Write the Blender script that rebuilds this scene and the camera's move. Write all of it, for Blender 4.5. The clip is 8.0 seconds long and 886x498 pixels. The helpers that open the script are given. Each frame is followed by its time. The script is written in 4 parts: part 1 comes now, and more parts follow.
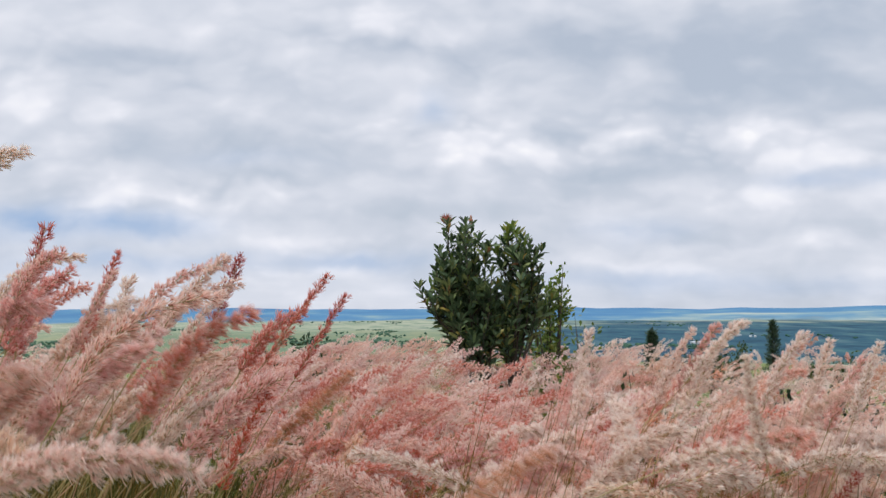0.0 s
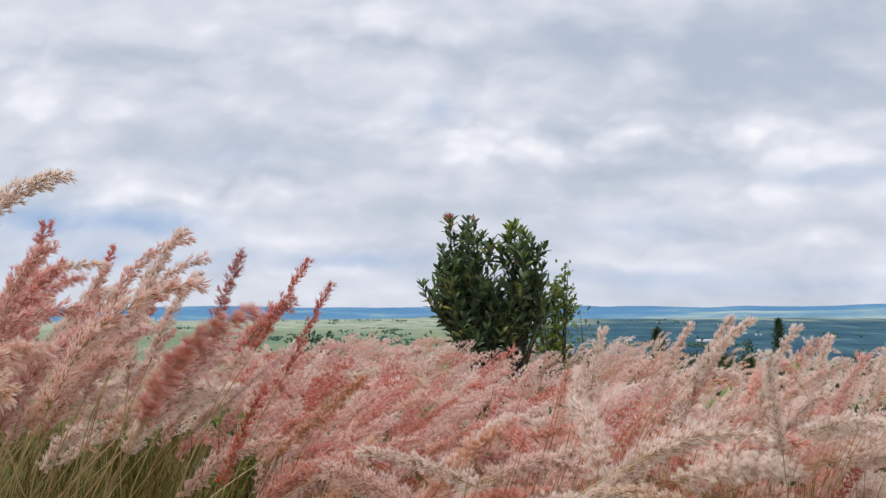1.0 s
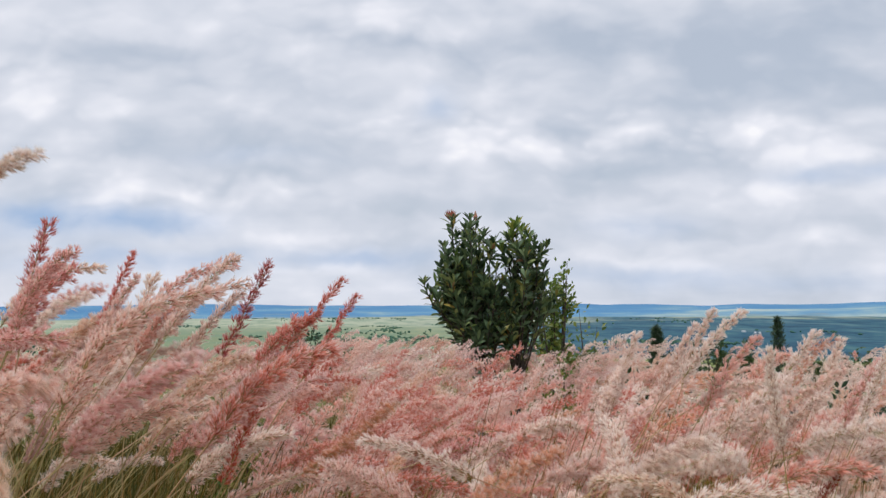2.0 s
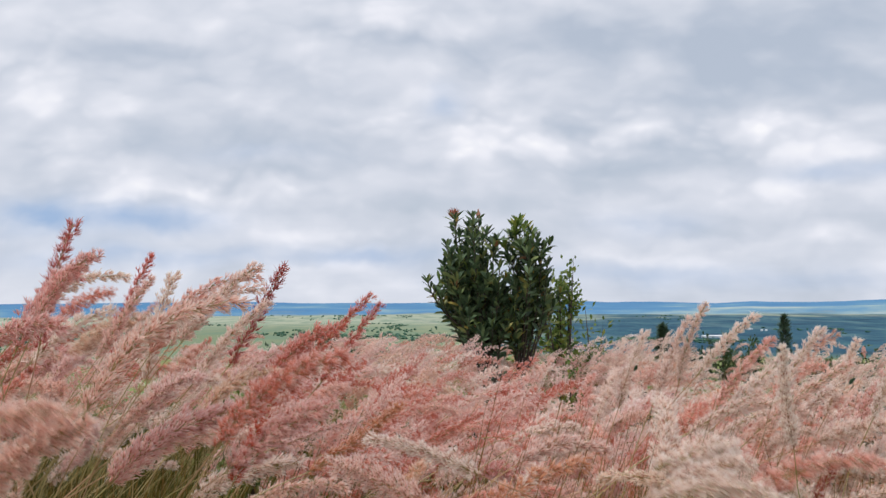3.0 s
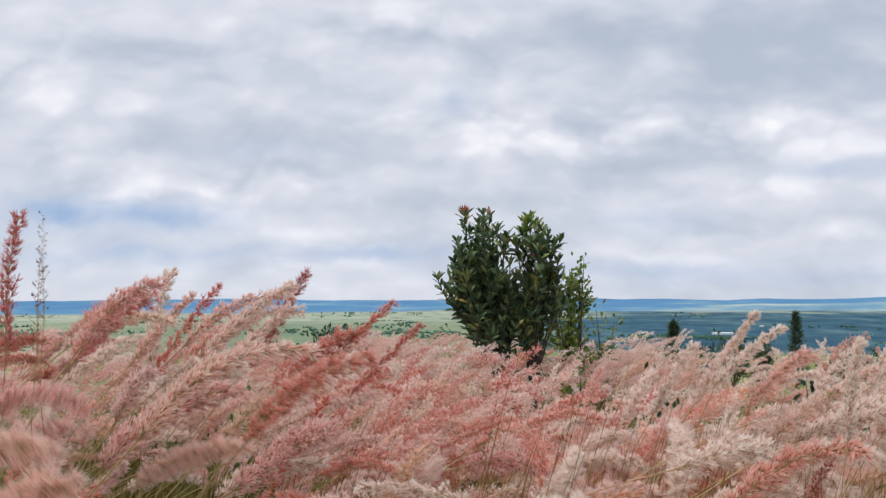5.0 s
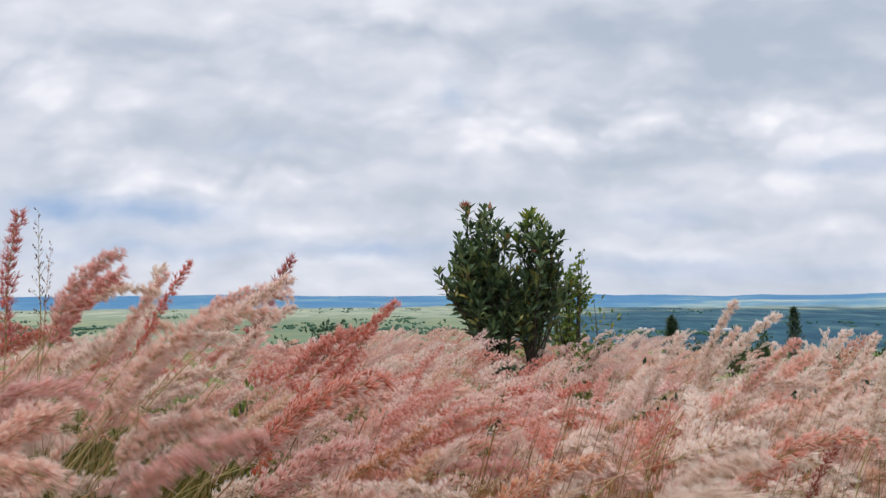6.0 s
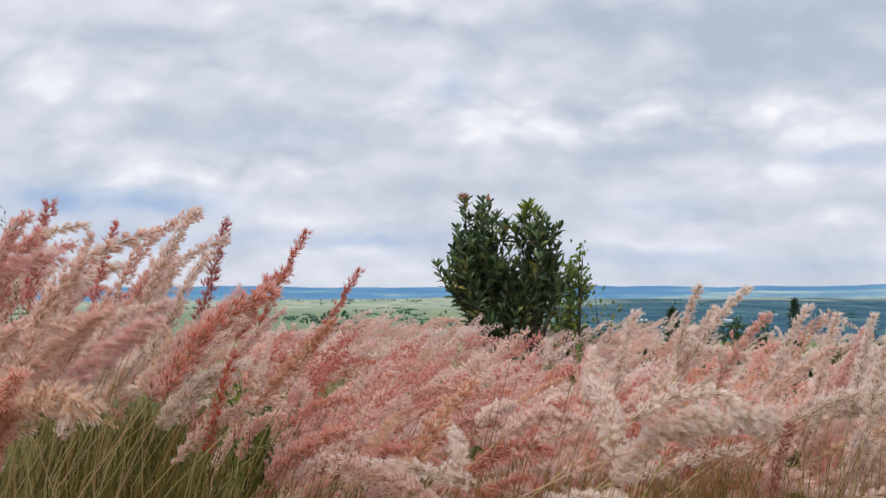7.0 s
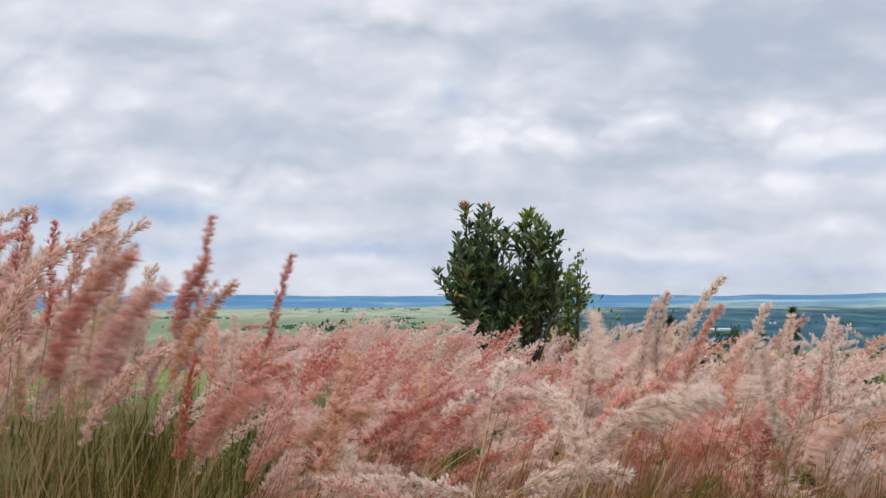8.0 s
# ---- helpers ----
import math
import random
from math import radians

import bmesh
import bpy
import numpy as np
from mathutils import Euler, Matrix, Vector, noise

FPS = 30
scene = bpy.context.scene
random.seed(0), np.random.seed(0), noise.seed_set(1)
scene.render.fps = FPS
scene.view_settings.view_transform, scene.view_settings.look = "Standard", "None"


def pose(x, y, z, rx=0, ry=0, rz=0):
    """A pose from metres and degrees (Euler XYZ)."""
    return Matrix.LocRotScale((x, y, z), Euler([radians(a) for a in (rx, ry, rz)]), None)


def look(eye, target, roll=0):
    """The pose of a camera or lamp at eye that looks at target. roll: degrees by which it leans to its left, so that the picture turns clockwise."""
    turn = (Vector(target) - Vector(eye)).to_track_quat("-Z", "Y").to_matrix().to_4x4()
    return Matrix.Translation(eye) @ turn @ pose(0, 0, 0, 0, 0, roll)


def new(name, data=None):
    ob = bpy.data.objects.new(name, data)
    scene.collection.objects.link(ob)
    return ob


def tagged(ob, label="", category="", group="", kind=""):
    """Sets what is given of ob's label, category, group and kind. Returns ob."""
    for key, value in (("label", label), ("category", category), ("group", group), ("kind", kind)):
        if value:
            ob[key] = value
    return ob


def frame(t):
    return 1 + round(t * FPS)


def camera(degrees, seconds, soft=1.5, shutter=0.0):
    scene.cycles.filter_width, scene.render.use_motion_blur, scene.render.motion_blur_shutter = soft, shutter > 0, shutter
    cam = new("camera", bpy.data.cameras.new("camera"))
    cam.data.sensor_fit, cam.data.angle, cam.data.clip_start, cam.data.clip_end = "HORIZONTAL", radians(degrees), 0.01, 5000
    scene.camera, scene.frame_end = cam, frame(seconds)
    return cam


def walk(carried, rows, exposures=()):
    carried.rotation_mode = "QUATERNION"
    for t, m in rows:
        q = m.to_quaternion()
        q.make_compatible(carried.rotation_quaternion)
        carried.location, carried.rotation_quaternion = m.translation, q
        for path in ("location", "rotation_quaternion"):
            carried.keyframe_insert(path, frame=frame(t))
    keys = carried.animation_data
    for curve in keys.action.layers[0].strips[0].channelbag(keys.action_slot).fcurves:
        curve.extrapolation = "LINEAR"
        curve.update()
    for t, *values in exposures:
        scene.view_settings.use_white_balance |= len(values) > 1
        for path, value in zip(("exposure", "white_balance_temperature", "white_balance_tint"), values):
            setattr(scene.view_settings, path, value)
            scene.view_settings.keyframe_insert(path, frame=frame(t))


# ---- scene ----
cam = camera(48.8, 8.0, soft=1.4, shutter=0.9)
EYE = 1.2
# seconds, yaw, pitch of the hand-held camera
PATH = [
    (0, 0.000, 3.444),
    (0.5, 0.255, 3.394),
    (1, 0.305, 3.344),
    (1.5, 0.202, 3.291),
    (3, 0.607, 3.089),
    (3.5, 0.862, 2.986),
    (4, 1.117, 2.887),
    (5.5, 1.217, 2.936),
    (6, 1.117, 2.681),
    (6.5, 1.372, 2.277),
    (7, 1.170, 2.174),
    (7.5, 1.167, 2.429),
    (8, 1.067, 2.681),
]
walk(cam, [(t, pose(0, 0, EYE, 90 + p, 0.25, y)) for t, y, p in PATH])

# ---- daylight: broken cloud over a hazy blue sky, a veiled sun high behind the viewer ----
SUN_EL, SUN_AZ = 66.0, -120.0  # height; degrees from ahead towards the right
lamp = bpy.data.lights.new("sun", "SUN")
lamp.energy, lamp.angle, lamp.color = 2.25, radians(9), (1.0, 0.955, 0.89)
sun = new("sun", lamp)
_d = Vector((math.sin(radians(SUN_AZ)) * math.cos(radians(SUN_EL)), math.cos(radians(SUN_AZ)) * math.cos(radians(SUN_EL)), math.sin(radians(SUN_EL))))
sun.matrix_basis = look(_d * 50, (0, 0, 0))


class Tree:
    """Short hand for node trees."""

    def __init__(self, tree):
        self.t = tree
        tree.nodes.clear()

    def n(self, kind, ins=None, **props):
        node = self.t.nodes.new(kind)
        if "operation" in props:
            node.operation = props["operation"]
        if "use_clamp" in props:
            node.use_clamp = props["use_clamp"]
        if "data_type" in props:
            node.data_type, node.blend_type = props["data_type"], props["blend_type"]
        if "interpolation_type" in props:
            node.interpolation_type = props["interpolation_type"]
        if "feature" in props:
            node.feature = props["feature"]
        if "attribute_name" in props:
            node.attribute_name = props["attribute_name"]
        if "sky_type" in props:
            node.sky_type, node.sun_disc = props["sky_type"], props["sun_disc"]
            node.sun_elevation, node.sun_rotation = props["sun_elevation"], props["sun_rotation"]
        for key, value in (ins or {}).items():
            socket = node.inputs[key]
            if isinstance(value, bpy.types.NodeSocket):
                self.t.links.new(value, socket)
            else:
                socket.default_value = value
        return node

    def m(self, op, a, b=0.0, c=0.0, clamp=False):
        return self.n("ShaderNodeMath", {0: a, 1: b, 2: c}, operation=op, use_clamp=clamp).outputs[0]

    def v(self, op, a, b=(0, 0, 0)):
        return self.n("ShaderNodeVectorMath", {0: a, 1: b}, operation=op)

    def mix(self, f, a, b, blend="MIX"):
        return self.n("ShaderNodeMix", {0: f, 6: a, 7: b}, data_type="RGBA", blend_type=blend).outputs[2]

    def ramp(self, f, stops):
        node = self.n("ShaderNodeValToRGB", {0: f})
        e = node.color_ramp.elements
        while len(e) < len(stops):
            e.new(0.5)
        for el, (p, c) in zip(e, stops):
            el.position, el.color = p, (*c, 1)
        return node.outputs[0]

    def noise(self, vec, scale, detail=4.0, rough=0.55, dist=0.0):
        return self.n("ShaderNodeTexNoise", {"Vector": vec, "Scale": scale, "Detail": detail, "Roughness": rough, "Distortion": dist}).outputs[0]

    def step(self, x, lo, hi):
        return self.n("ShaderNodeMapRange", {0: x, 1: lo, 2: hi}, interpolation_type="SMOOTHSTEP").outputs[0]


# sky: across and up (tangents from straight ahead), half width, half height, strength
BRIGHT = [
    (0.160, 0.174, 0.055, 0.022, 0.42), (0.305, 0.170, 0.062, 0.020, 0.36), (0.415, 0.162, 0.050, 0.022, 0.30), (0.061, 0.180, 0.062, 0.026, 0.25),
    (-0.054, 0.191, 0.028, 0.018, 0.26), (0.003, 0.150, 0.034, 0.016, 0.26), (-0.332, 0.104, 0.044, 0.019, 0.40), (-0.257, 0.113, 0.040, 0.017, 0.32),
    (-0.176, 0.124, 0.034, 0.017, 0.28), (-0.130, 0.067, 0.062, 0.010, 0.30), (-0.338, 0.194, 0.026, 0.015, 0.22), (-0.430, 0.225, 0.035, 0.035, 0.24),
    (0.264, 0.061, 0.034, 0.009, 0.26), (0.212, 0.041, 0.045, 0.008, 0.18), (0.345, 0.115, 0.072, 0.013, 0.24), (-0.089, 0.281, 0.065, 0.030, 0.20),
    (-0.413, 0.148, 0.030, 0.022, 0.22), (0.403, 0.061, 0.045, 0.008, 0.18), (-0.18, 0.040, 0.10, 0.009, 0.14),
]
GREY = [
    (0.34, 0.222, 0.12, 0.038, 0.36), (0.26, 0.285, 0.15, 0.035, 0.20), (0.096, 0.263, 0.085, 0.026, 0.20), (-0.309, 0.246, 0.085, 0.030, 0.18),
    (-0.205, 0.168, 0.10, 0.020, 0.24), (0.200, 0.140, 0.085, 0.010, 0.24), (0.050, 0.095, 0.060, 0.009, 0.20), (0.374, 0.083, 0.060, 0.008, 0.20),
    (0.43, 0.295, 0.07, 0.030, 0.20), (0.10, 0.120, 0.07, 0.009, 0.14), (-0.36, 0.155, 0.05, 0.012, 0.16), (-0.06, 0.098, 0.05, 0.010, 0.16),
]
GAPS = [
    (-0.305, 0.083, 0.062, 0.012, 0.75), (-0.430, 0.088, 0.045, 0.016, 0.90), (-0.090, 0.050, 0.075, 0.009, 0.55), (0.415, 0.130, 0.060, 0.008, 0.50),
    (-0.008, 0.205, 0.016, 0.014, 0.40), (-0.34, 0.045, 0.10, 0.010, 0.55), (0.20, 0.078, 0.040, 0.012, 0.40), (0.25, 0.024, 0.22, 0.010, 0.35), (-0.20, 0.150, 0.06, 0.008, 0.22),
]
world = bpy.data.worlds.new("sky")
scene.world = world
world.use_nodes = True
T = Tree(world.node_tree)
way = T.n("ShaderNodeTexCoord").outputs["Generated"]
sep = T.n("ShaderNodeSeparateXYZ", {0: way}).outputs
front = T.m("MAXIMUM", sep[1], 0.08)
wisp = T.n("ShaderNodeTexNoise", {"Vector": way, "Scale": 9.0, "Detail": 4.0, "Roughness": 0.55}).outputs["Color"]
wob = T.v("MULTIPLY", T.v("SUBTRACT", wisp, (0.5, 0.5, 0.5)).outputs[0], (0.075, 0.045, 0)).outputs[0]
flat = T.n("ShaderNodeCombineXYZ", {0: T.m("DIVIDE", sep[0], front), 1: T.m("DIVIDE", sep[2], front)}).outputs[0]
flat = T.v("ADD", flat, wob).outputs[0]


def bells(rows):
    total = None
    for cu, cv, su, sv, amp in rows:
        off = T.v("MULTIPLY", T.v("SUBTRACT", flat, (cu, cv, 0)).outputs[0], (1 / su, 1 / sv, 0)).outputs[0]
        dot = T.v("DOT_PRODUCT", off, off).outputs["Value"]
        bell = T.m("MULTIPLY", T.m("POWER", 0.5, dot), amp)
        total = bell if total is None else T.m("ADD", total, bell)
    return total


high = T.m("ADD", T.m("MAXIMUM", sep[2], 0.0), 0.10)
deck = T.n("ShaderNodeCombineXYZ", {0: T.m("DIVIDE", sep[0], high), 1: T.m("DIVIDE", sep[1], high), 2: 0.3}).outputs[0]
big = T.noise(deck, 1.1, 5.0, 0.55, 0.3)
puff = T.noise(T.v("MULTIPLY", flat, (1.0, 2.0, 1.0)).outputs[0], 11.0, 3.5, 0.5)
lump = T.n("ShaderNodeTexVoronoi", {"Vector": T.v("MULTIPLY", flat, (1.0, 2.0, 1.0)).outputs[0], "Scale": 13.0, "Smoothness": 0.7, "Detail": 2.0, "Roughness": 0.5}, feature="SMOOTH_F1").outputs[0]
billow = T.m("SUBTRACT", 0.45, lump)
cover = T.m("MULTIPLY_ADD", T.m("SUBTRACT", big, 0.5), 0.16, 0.505)
cover = T.m("ADD", cover, T.m("MULTIPLY", T.m("SUBTRACT", puff, 0.5), 0.50))
cover = T.m("ADD", cover, T.m("MULTIPLY", billow, 0.34))
cover = T.m("ADD", cover, T.m("MULTIPLY", bells(BRIGHT), T.m("MULTIPLY_ADD", billow, 2.2, 1.55)))
cover = T.m("SUBTRACT", cover, T.m("MULTIPLY", bells(GREY), 0.95), clamp=True)
cloud = T.ramp(cover, [(0.0, (0.50, 0.56, 0.665)), (0.26, (0.605, 0.65, 0.745)), (0.48, (0.72, 0.75, 0.835)), (0.66, (0.83, 0.845, 0.92)), (0.90, (0.95, 0.95, 0.99))])
gap = T.m("MULTIPLY", bells(GAPS), T.m("MULTIPLY_ADD", T.m("SUBTRACT", 0.5, puff), 2.6, 0.95), clamp=True)
cloud = T.mix(gap, cloud, (0.36, 0.495, 0.72, 1))
nish = T.n("ShaderNodeTexSky", sky_type="NISHITA", sun_disc=False, sun_elevation=radians(SUN_EL), sun_rotation=radians(SUN_AZ)).outputs[0]
nish = T.mix(1.0, nish, (0.10, 0.10, 0.10, 1), "MULTIPLY")
sky = T.mix(T.m("MULTIPLY_ADD", T.step(cover, 0.0, 0.34), 0.12, 0.88), nish, cloud)
T.n("ShaderNodeOutputWorld", {0: T.n("ShaderNodeBackground", {0: sky, 1: 1.0}).outputs[0]})


# ---- materials ----
def material(name):
    mat = bpy.data.materials.new(name)
    mat.use_nodes = True
    return mat, Tree(mat.node_tree)


def leafy(name, colour_of, through_share=0.35, rough=0.5, gloss=0.3):
    """A thin leaf or hair: lit from both sides, light passing through."""
    mat, t = material(name)
    colour = colour_of(t)
    bsdf = t.n("ShaderNodeBsdfPrincipled", {"Base Color": colour, "Roughness": rough, "Specular IOR Level": gloss}).outputs[0]
    trans = t.n("ShaderNodeBsdfTranslucent", {0: colour}).outputs[0]
    t.n("ShaderNodeOutputMaterial", {0: t.n("ShaderNodeMixShader", {0: through_share, 1: bsdf, 2: trans}).outputs[0]})
    return mat


def object_tint(t):
    return t.n("ShaderNodeObjectInfo").outputs["Color"]


def island(t):
    return t.n("ShaderNodeNewGeometry").outputs["Random Per Island"]


def ripened(t):
    """The stand's tint, shifted head by head towards red young or pale ripe ones."""
    ripe = t.n("ShaderNodeAttribute", attribute_name="ripe").outputs["Fac"]
    tint = t.mix(t.m("MULTIPLY", ripe, 0.75, clamp=True), object_tint(t), (0.98, 0.89, 0.83, 1))
    return t.mix(t.m("MULTIPLY", ripe, -0.75, clamp=True), tint, (0.60, 0.17, 0.09, 1))


def hair_colour(t):
    """Silk: reddish at the root, paler towards the tips."""
    tint = ripened(t)
    tip = t.n("ShaderNodeAttribute", attribute_name="tip").outputs["Fac"]
    root = t.mix(1.0, tint, (0.94, 0.84, 0.80, 1), "MULTIPLY")
    pale = t.mix(t.m("MULTIPLY_ADD", island(t), 0.45, 0.36), tint, (0.985, 0.945, 0.915, 1))
    return t.mix(t.step(tip, 0.05, 0.85), root, pale)


def husk_colour(t):
    deep = t.mix(1.0, ripened(t), (0.62, 0.36, 0.31, 1), "MULTIPLY")
    return t.mix(t.m("MULTIPLY", island(t), 0.35), deep, (0.55, 0.20, 0.12, 1))


def stem_colour(t):
    rnd = t.n("ShaderNodeObjectInfo").outputs["Random"]
    base = t.ramp(rnd, [(0.0, (0.34, 0.29, 0.09)), (0.5, (0.42, 0.31, 0.13)), (1.0, (0.46, 0.22, 0.13))])
    streak = t.noise(t.n("ShaderNodeTexCoord").outputs["Object"], 40.0)
    return t.mix(t.m("MULTIPLY", streak, 0.5), base, (0.46, 0.36, 0.18, 1))


def blade_colour(t):
    rnd = island(t)
    return t.ramp(rnd, [(0.0, (0.026, 0.036, 0.005)), (0.4, (0.056, 0.056, 0.008)), (0.75, (0.115, 0.083, 0.014)), (1.0, (0.24, 0.13, 0.04))])


def straw_colour(t):
    return t.ramp(island(t), [(0.0, (0.13, 0.11, 0.018)), (0.4, (0.24, 0.16, 0.03)), (0.75, (0.35, 0.20, 0.05)), (1.0, (0.44, 0.21, 0.09))])


def bush_leaf_colour(t):
    info = t.n("ShaderNodeObjectInfo")
    mixed = t.m("FRACT", t.m("ADD", info.outputs["Random"], island(t)))
    base = t.ramp(mixed, [(0.0, (0.026, 0.052, 0.027)), (0.35, (0.062, 0.110, 0.052)), (0.7, (0.14, 0.215, 0.10)), (0.94, (0.27, 0.32, 0.11)), (0.985, (0.38, 0.27, 0.05)), (1.0, (0.30, 0.13, 0.07))])
    vein = t.noise(t.n("ShaderNodeTexCoord").outputs["Object"], 60.0, 3.0)
    return t.mix(t.m("MULTIPLY", vein, 0.30), base, (0.14, 0.19, 0.10, 1))


def green(c0, c1, c2):
    def colour(t):
        return t.ramp(island(t), [(0.0, c0), (0.6, c1), (1.0, c2)])
    return colour


M_HAIR = leafy("silky_hair", hair_colour, 0.48, 0.45, 0.35)
M_HUSK = leafy("husk", husk_colour, 0.25, 0.5, 0.3)
M_STEM = leafy("grass_stem", stem_colour, 0.1, 0.45, 0.4)
M_BLADE = leafy("grass_blade", blade_colour, 0.30, 0.65, 0.12)
M_STRAW = leafy("straw_blade", straw_colour, 0.30, 0.6, 0.15)
M_LEAF = leafy("leathery_leaf", bush_leaf_colour, 0.20, 0.42, 0.38)
M_TIP_LEAF = leafy("young_leaf", green((0.10, 0.17, 0.04), (0.20, 0.27, 0.06), (0.32, 0.30, 0.06)), 0.35, 0.4, 0.4)
M_SHRUB_LEAF = leafy("shrub_leaf", green((0.09, 0.15, 0.035), (0.17, 0.25, 0.06), (0.32, 0.34, 0.08)), 0.45, 0.45, 0.35)
M_DARK_LEAF = leafy("dark_leaf", green((0.02, 0.045, 0.025), (0.04, 0.075, 0.035), (0.075, 0.11, 0.05)), 0.2, 0.45, 0.35)
M_HILL_LEAF = leafy("hillside_leaf", green((0.035, 0.065, 0.03), (0.06, 0.095, 0.04), (0.10, 0.13, 0.05)), 0.25, 0.55, 0.2)
M_FLOWER = leafy("flower_bract", green((0.42, 0.12, 0.09), (0.55, 0.22, 0.16), (0.62, 0.36, 0.24)), 0.25, 0.5, 0.3)


def bark_material():
    mat, t = material("bark")
    at = t.n("ShaderNodeTexCoord").outputs["Object"]
    grain = t.noise(at, 35.0, 6.0, 0.65)
    plates = t.n("ShaderNodeTexVoronoi", {"Vector": at, "Scale": 55.0}).outputs[0]
    colour = t.ramp(grain, [(0.25, (0.035, 0.026, 0.02)), (0.55, (0.085, 0.065, 0.05)), (0.8, (0.17, 0.14, 0.11))])
    bump = t.n("ShaderNodeBump", {"Strength": 0.6, "Distance": 0.004, "Height": t.m("ADD", grain, plates)}).outputs[0]
    t.n("ShaderNodeOutputMaterial", {0: t.n("ShaderNodeBsdfPrincipled", {"Base Color": colour, "Roughness": 0.9, "Normal": bump}).outputs[0]})
    return mat


M_BARK = bark_material()


def land_material():
    """Grassy hilltop, then pale green pasture and woodland down to the far ridge, distance haze painted in."""
    mat, t = material("land")
    pos = t.n("ShaderNodeNewGeometry").outputs["Position"]
    xyz = t.n("ShaderNodeSeparateXYZ", {0: pos}).outputs
    plan = t.n("ShaderNodeCombineXYZ", {0: xyz[0], 1: xyz[1]}).outputs[0]
    far = t.v("LENGTH", plan).outputs["Value"]
    across = t.m("DIVIDE", xyz[0], t.m("MAXIMUM", xyz[1], 50.0))
    field_id = t.n("ShaderNodeTexVoronoi", {"Vector": t.v("MULTIPLY", plan, (1 / 380, 1 / 520, 0)).outputs[0], "Scale": 1.0, "Randomness": 0.8}).outputs["Color"]
    pick = t.n("ShaderNodeSeparateXYZ", {0: field_id}).outputs[0]
    pasture = t.ramp(pick, [(0.0, (0.15, 0.20, 0.12)), (0.35, (0.25, 0.28, 0.16)), (0.6, (0.36, 0.37, 0.23)), (0.85, (0.17, 0.22, 0.13)), (1.0, (0.44, 0.42, 0.28))])
    # pasture colour fades paler with range, haze painted into it
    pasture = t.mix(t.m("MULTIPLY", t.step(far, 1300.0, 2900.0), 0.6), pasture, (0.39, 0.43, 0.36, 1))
    grain = t.noise(t.v("MULTIPLY", plan, (1 / 60, 1 / 160, 0)).outputs[0], 1.0, 6.0, 0.65)
    pasture = t.mix(t.m("MULTIPLY", t.step(grain, 0.42, 0.62), 0.55), pasture, (0.12, 0.21, 0.15, 1))
    speck = t.noise(t.v("MULTIPLY", plan, (1 / 14, 1 / 110, 0)).outputs[0], 1.0, 4.0, 0.7)
    grain = t.m("MULTIPLY_ADD", t.m("SUBTRACT", speck, 0.5), 0.55, grain)
    # the woodland's blue is aerial haze laid into its base colour
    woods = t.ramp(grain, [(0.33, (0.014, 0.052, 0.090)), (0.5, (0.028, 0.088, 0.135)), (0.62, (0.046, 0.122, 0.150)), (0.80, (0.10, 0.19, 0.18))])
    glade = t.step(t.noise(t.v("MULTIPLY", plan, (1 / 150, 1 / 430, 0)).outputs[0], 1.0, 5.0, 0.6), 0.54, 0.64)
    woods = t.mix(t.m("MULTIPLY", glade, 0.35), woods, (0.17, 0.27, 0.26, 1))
    roll = t.noise(t.v("MULTIPLY", plan, (1 / 700, 1 / 1500, 0)).outputs[0], 1.0, 5.0, 0.6)
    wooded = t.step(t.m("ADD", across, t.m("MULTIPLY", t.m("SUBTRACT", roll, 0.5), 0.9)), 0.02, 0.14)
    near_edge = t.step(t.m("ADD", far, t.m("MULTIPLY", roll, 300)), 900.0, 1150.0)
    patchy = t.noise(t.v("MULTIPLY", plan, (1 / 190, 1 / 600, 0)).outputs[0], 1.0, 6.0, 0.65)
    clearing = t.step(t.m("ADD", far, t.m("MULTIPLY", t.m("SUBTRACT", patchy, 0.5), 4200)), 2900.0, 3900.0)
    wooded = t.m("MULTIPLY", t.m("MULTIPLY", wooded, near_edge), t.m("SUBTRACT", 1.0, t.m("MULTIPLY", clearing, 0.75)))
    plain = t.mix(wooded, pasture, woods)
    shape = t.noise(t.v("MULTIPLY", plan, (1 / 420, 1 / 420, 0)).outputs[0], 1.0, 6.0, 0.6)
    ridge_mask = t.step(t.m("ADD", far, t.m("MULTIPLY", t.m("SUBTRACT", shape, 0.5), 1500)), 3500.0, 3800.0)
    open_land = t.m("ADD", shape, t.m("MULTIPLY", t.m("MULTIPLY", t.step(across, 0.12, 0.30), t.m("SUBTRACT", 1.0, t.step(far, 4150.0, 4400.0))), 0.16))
    # ridge bush tinted blue: distance haze put into the colour, paler on open land
    hazed_ridge_bush = t.ramp(open_land, [(0.3, (0.055, 0.17, 0.35)), (0.52, (0.085, 0.22, 0.39)), (0.60, (0.14, 0.28, 0.40)), (0.68, (0.26, 0.37, 0.40)), (0.78, (0.46, 0.50, 0.45))])
    ridge = t.mix(t.m("MULTIPLY", grain, 0.3), hazed_ridge_bush, (0.10, 0.23, 0.34, 1))
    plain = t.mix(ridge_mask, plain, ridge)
    close = t.noise(plan, 1.7, 6.0, 0.65)
    hill = t.ramp(close, [(0.25, (0.05, 0.04, 0.022)), (0.45, (0.10, 0.09, 0.033)), (0.6, (0.14, 0.14, 0.045)), (0.8, (0.20, 0.17, 0.07))])
    slope = t.ramp(t.noise(plan, 0.16, 6.0, 0.6), [(0.3, (0.10, 0.14, 0.05)), (0.5, (0.19, 0.23, 0.08)), (0.7, (0.30, 0.30, 0.13))])
    hill = t.mix(t.step(far, 9.0, 16.0), hill, slope)
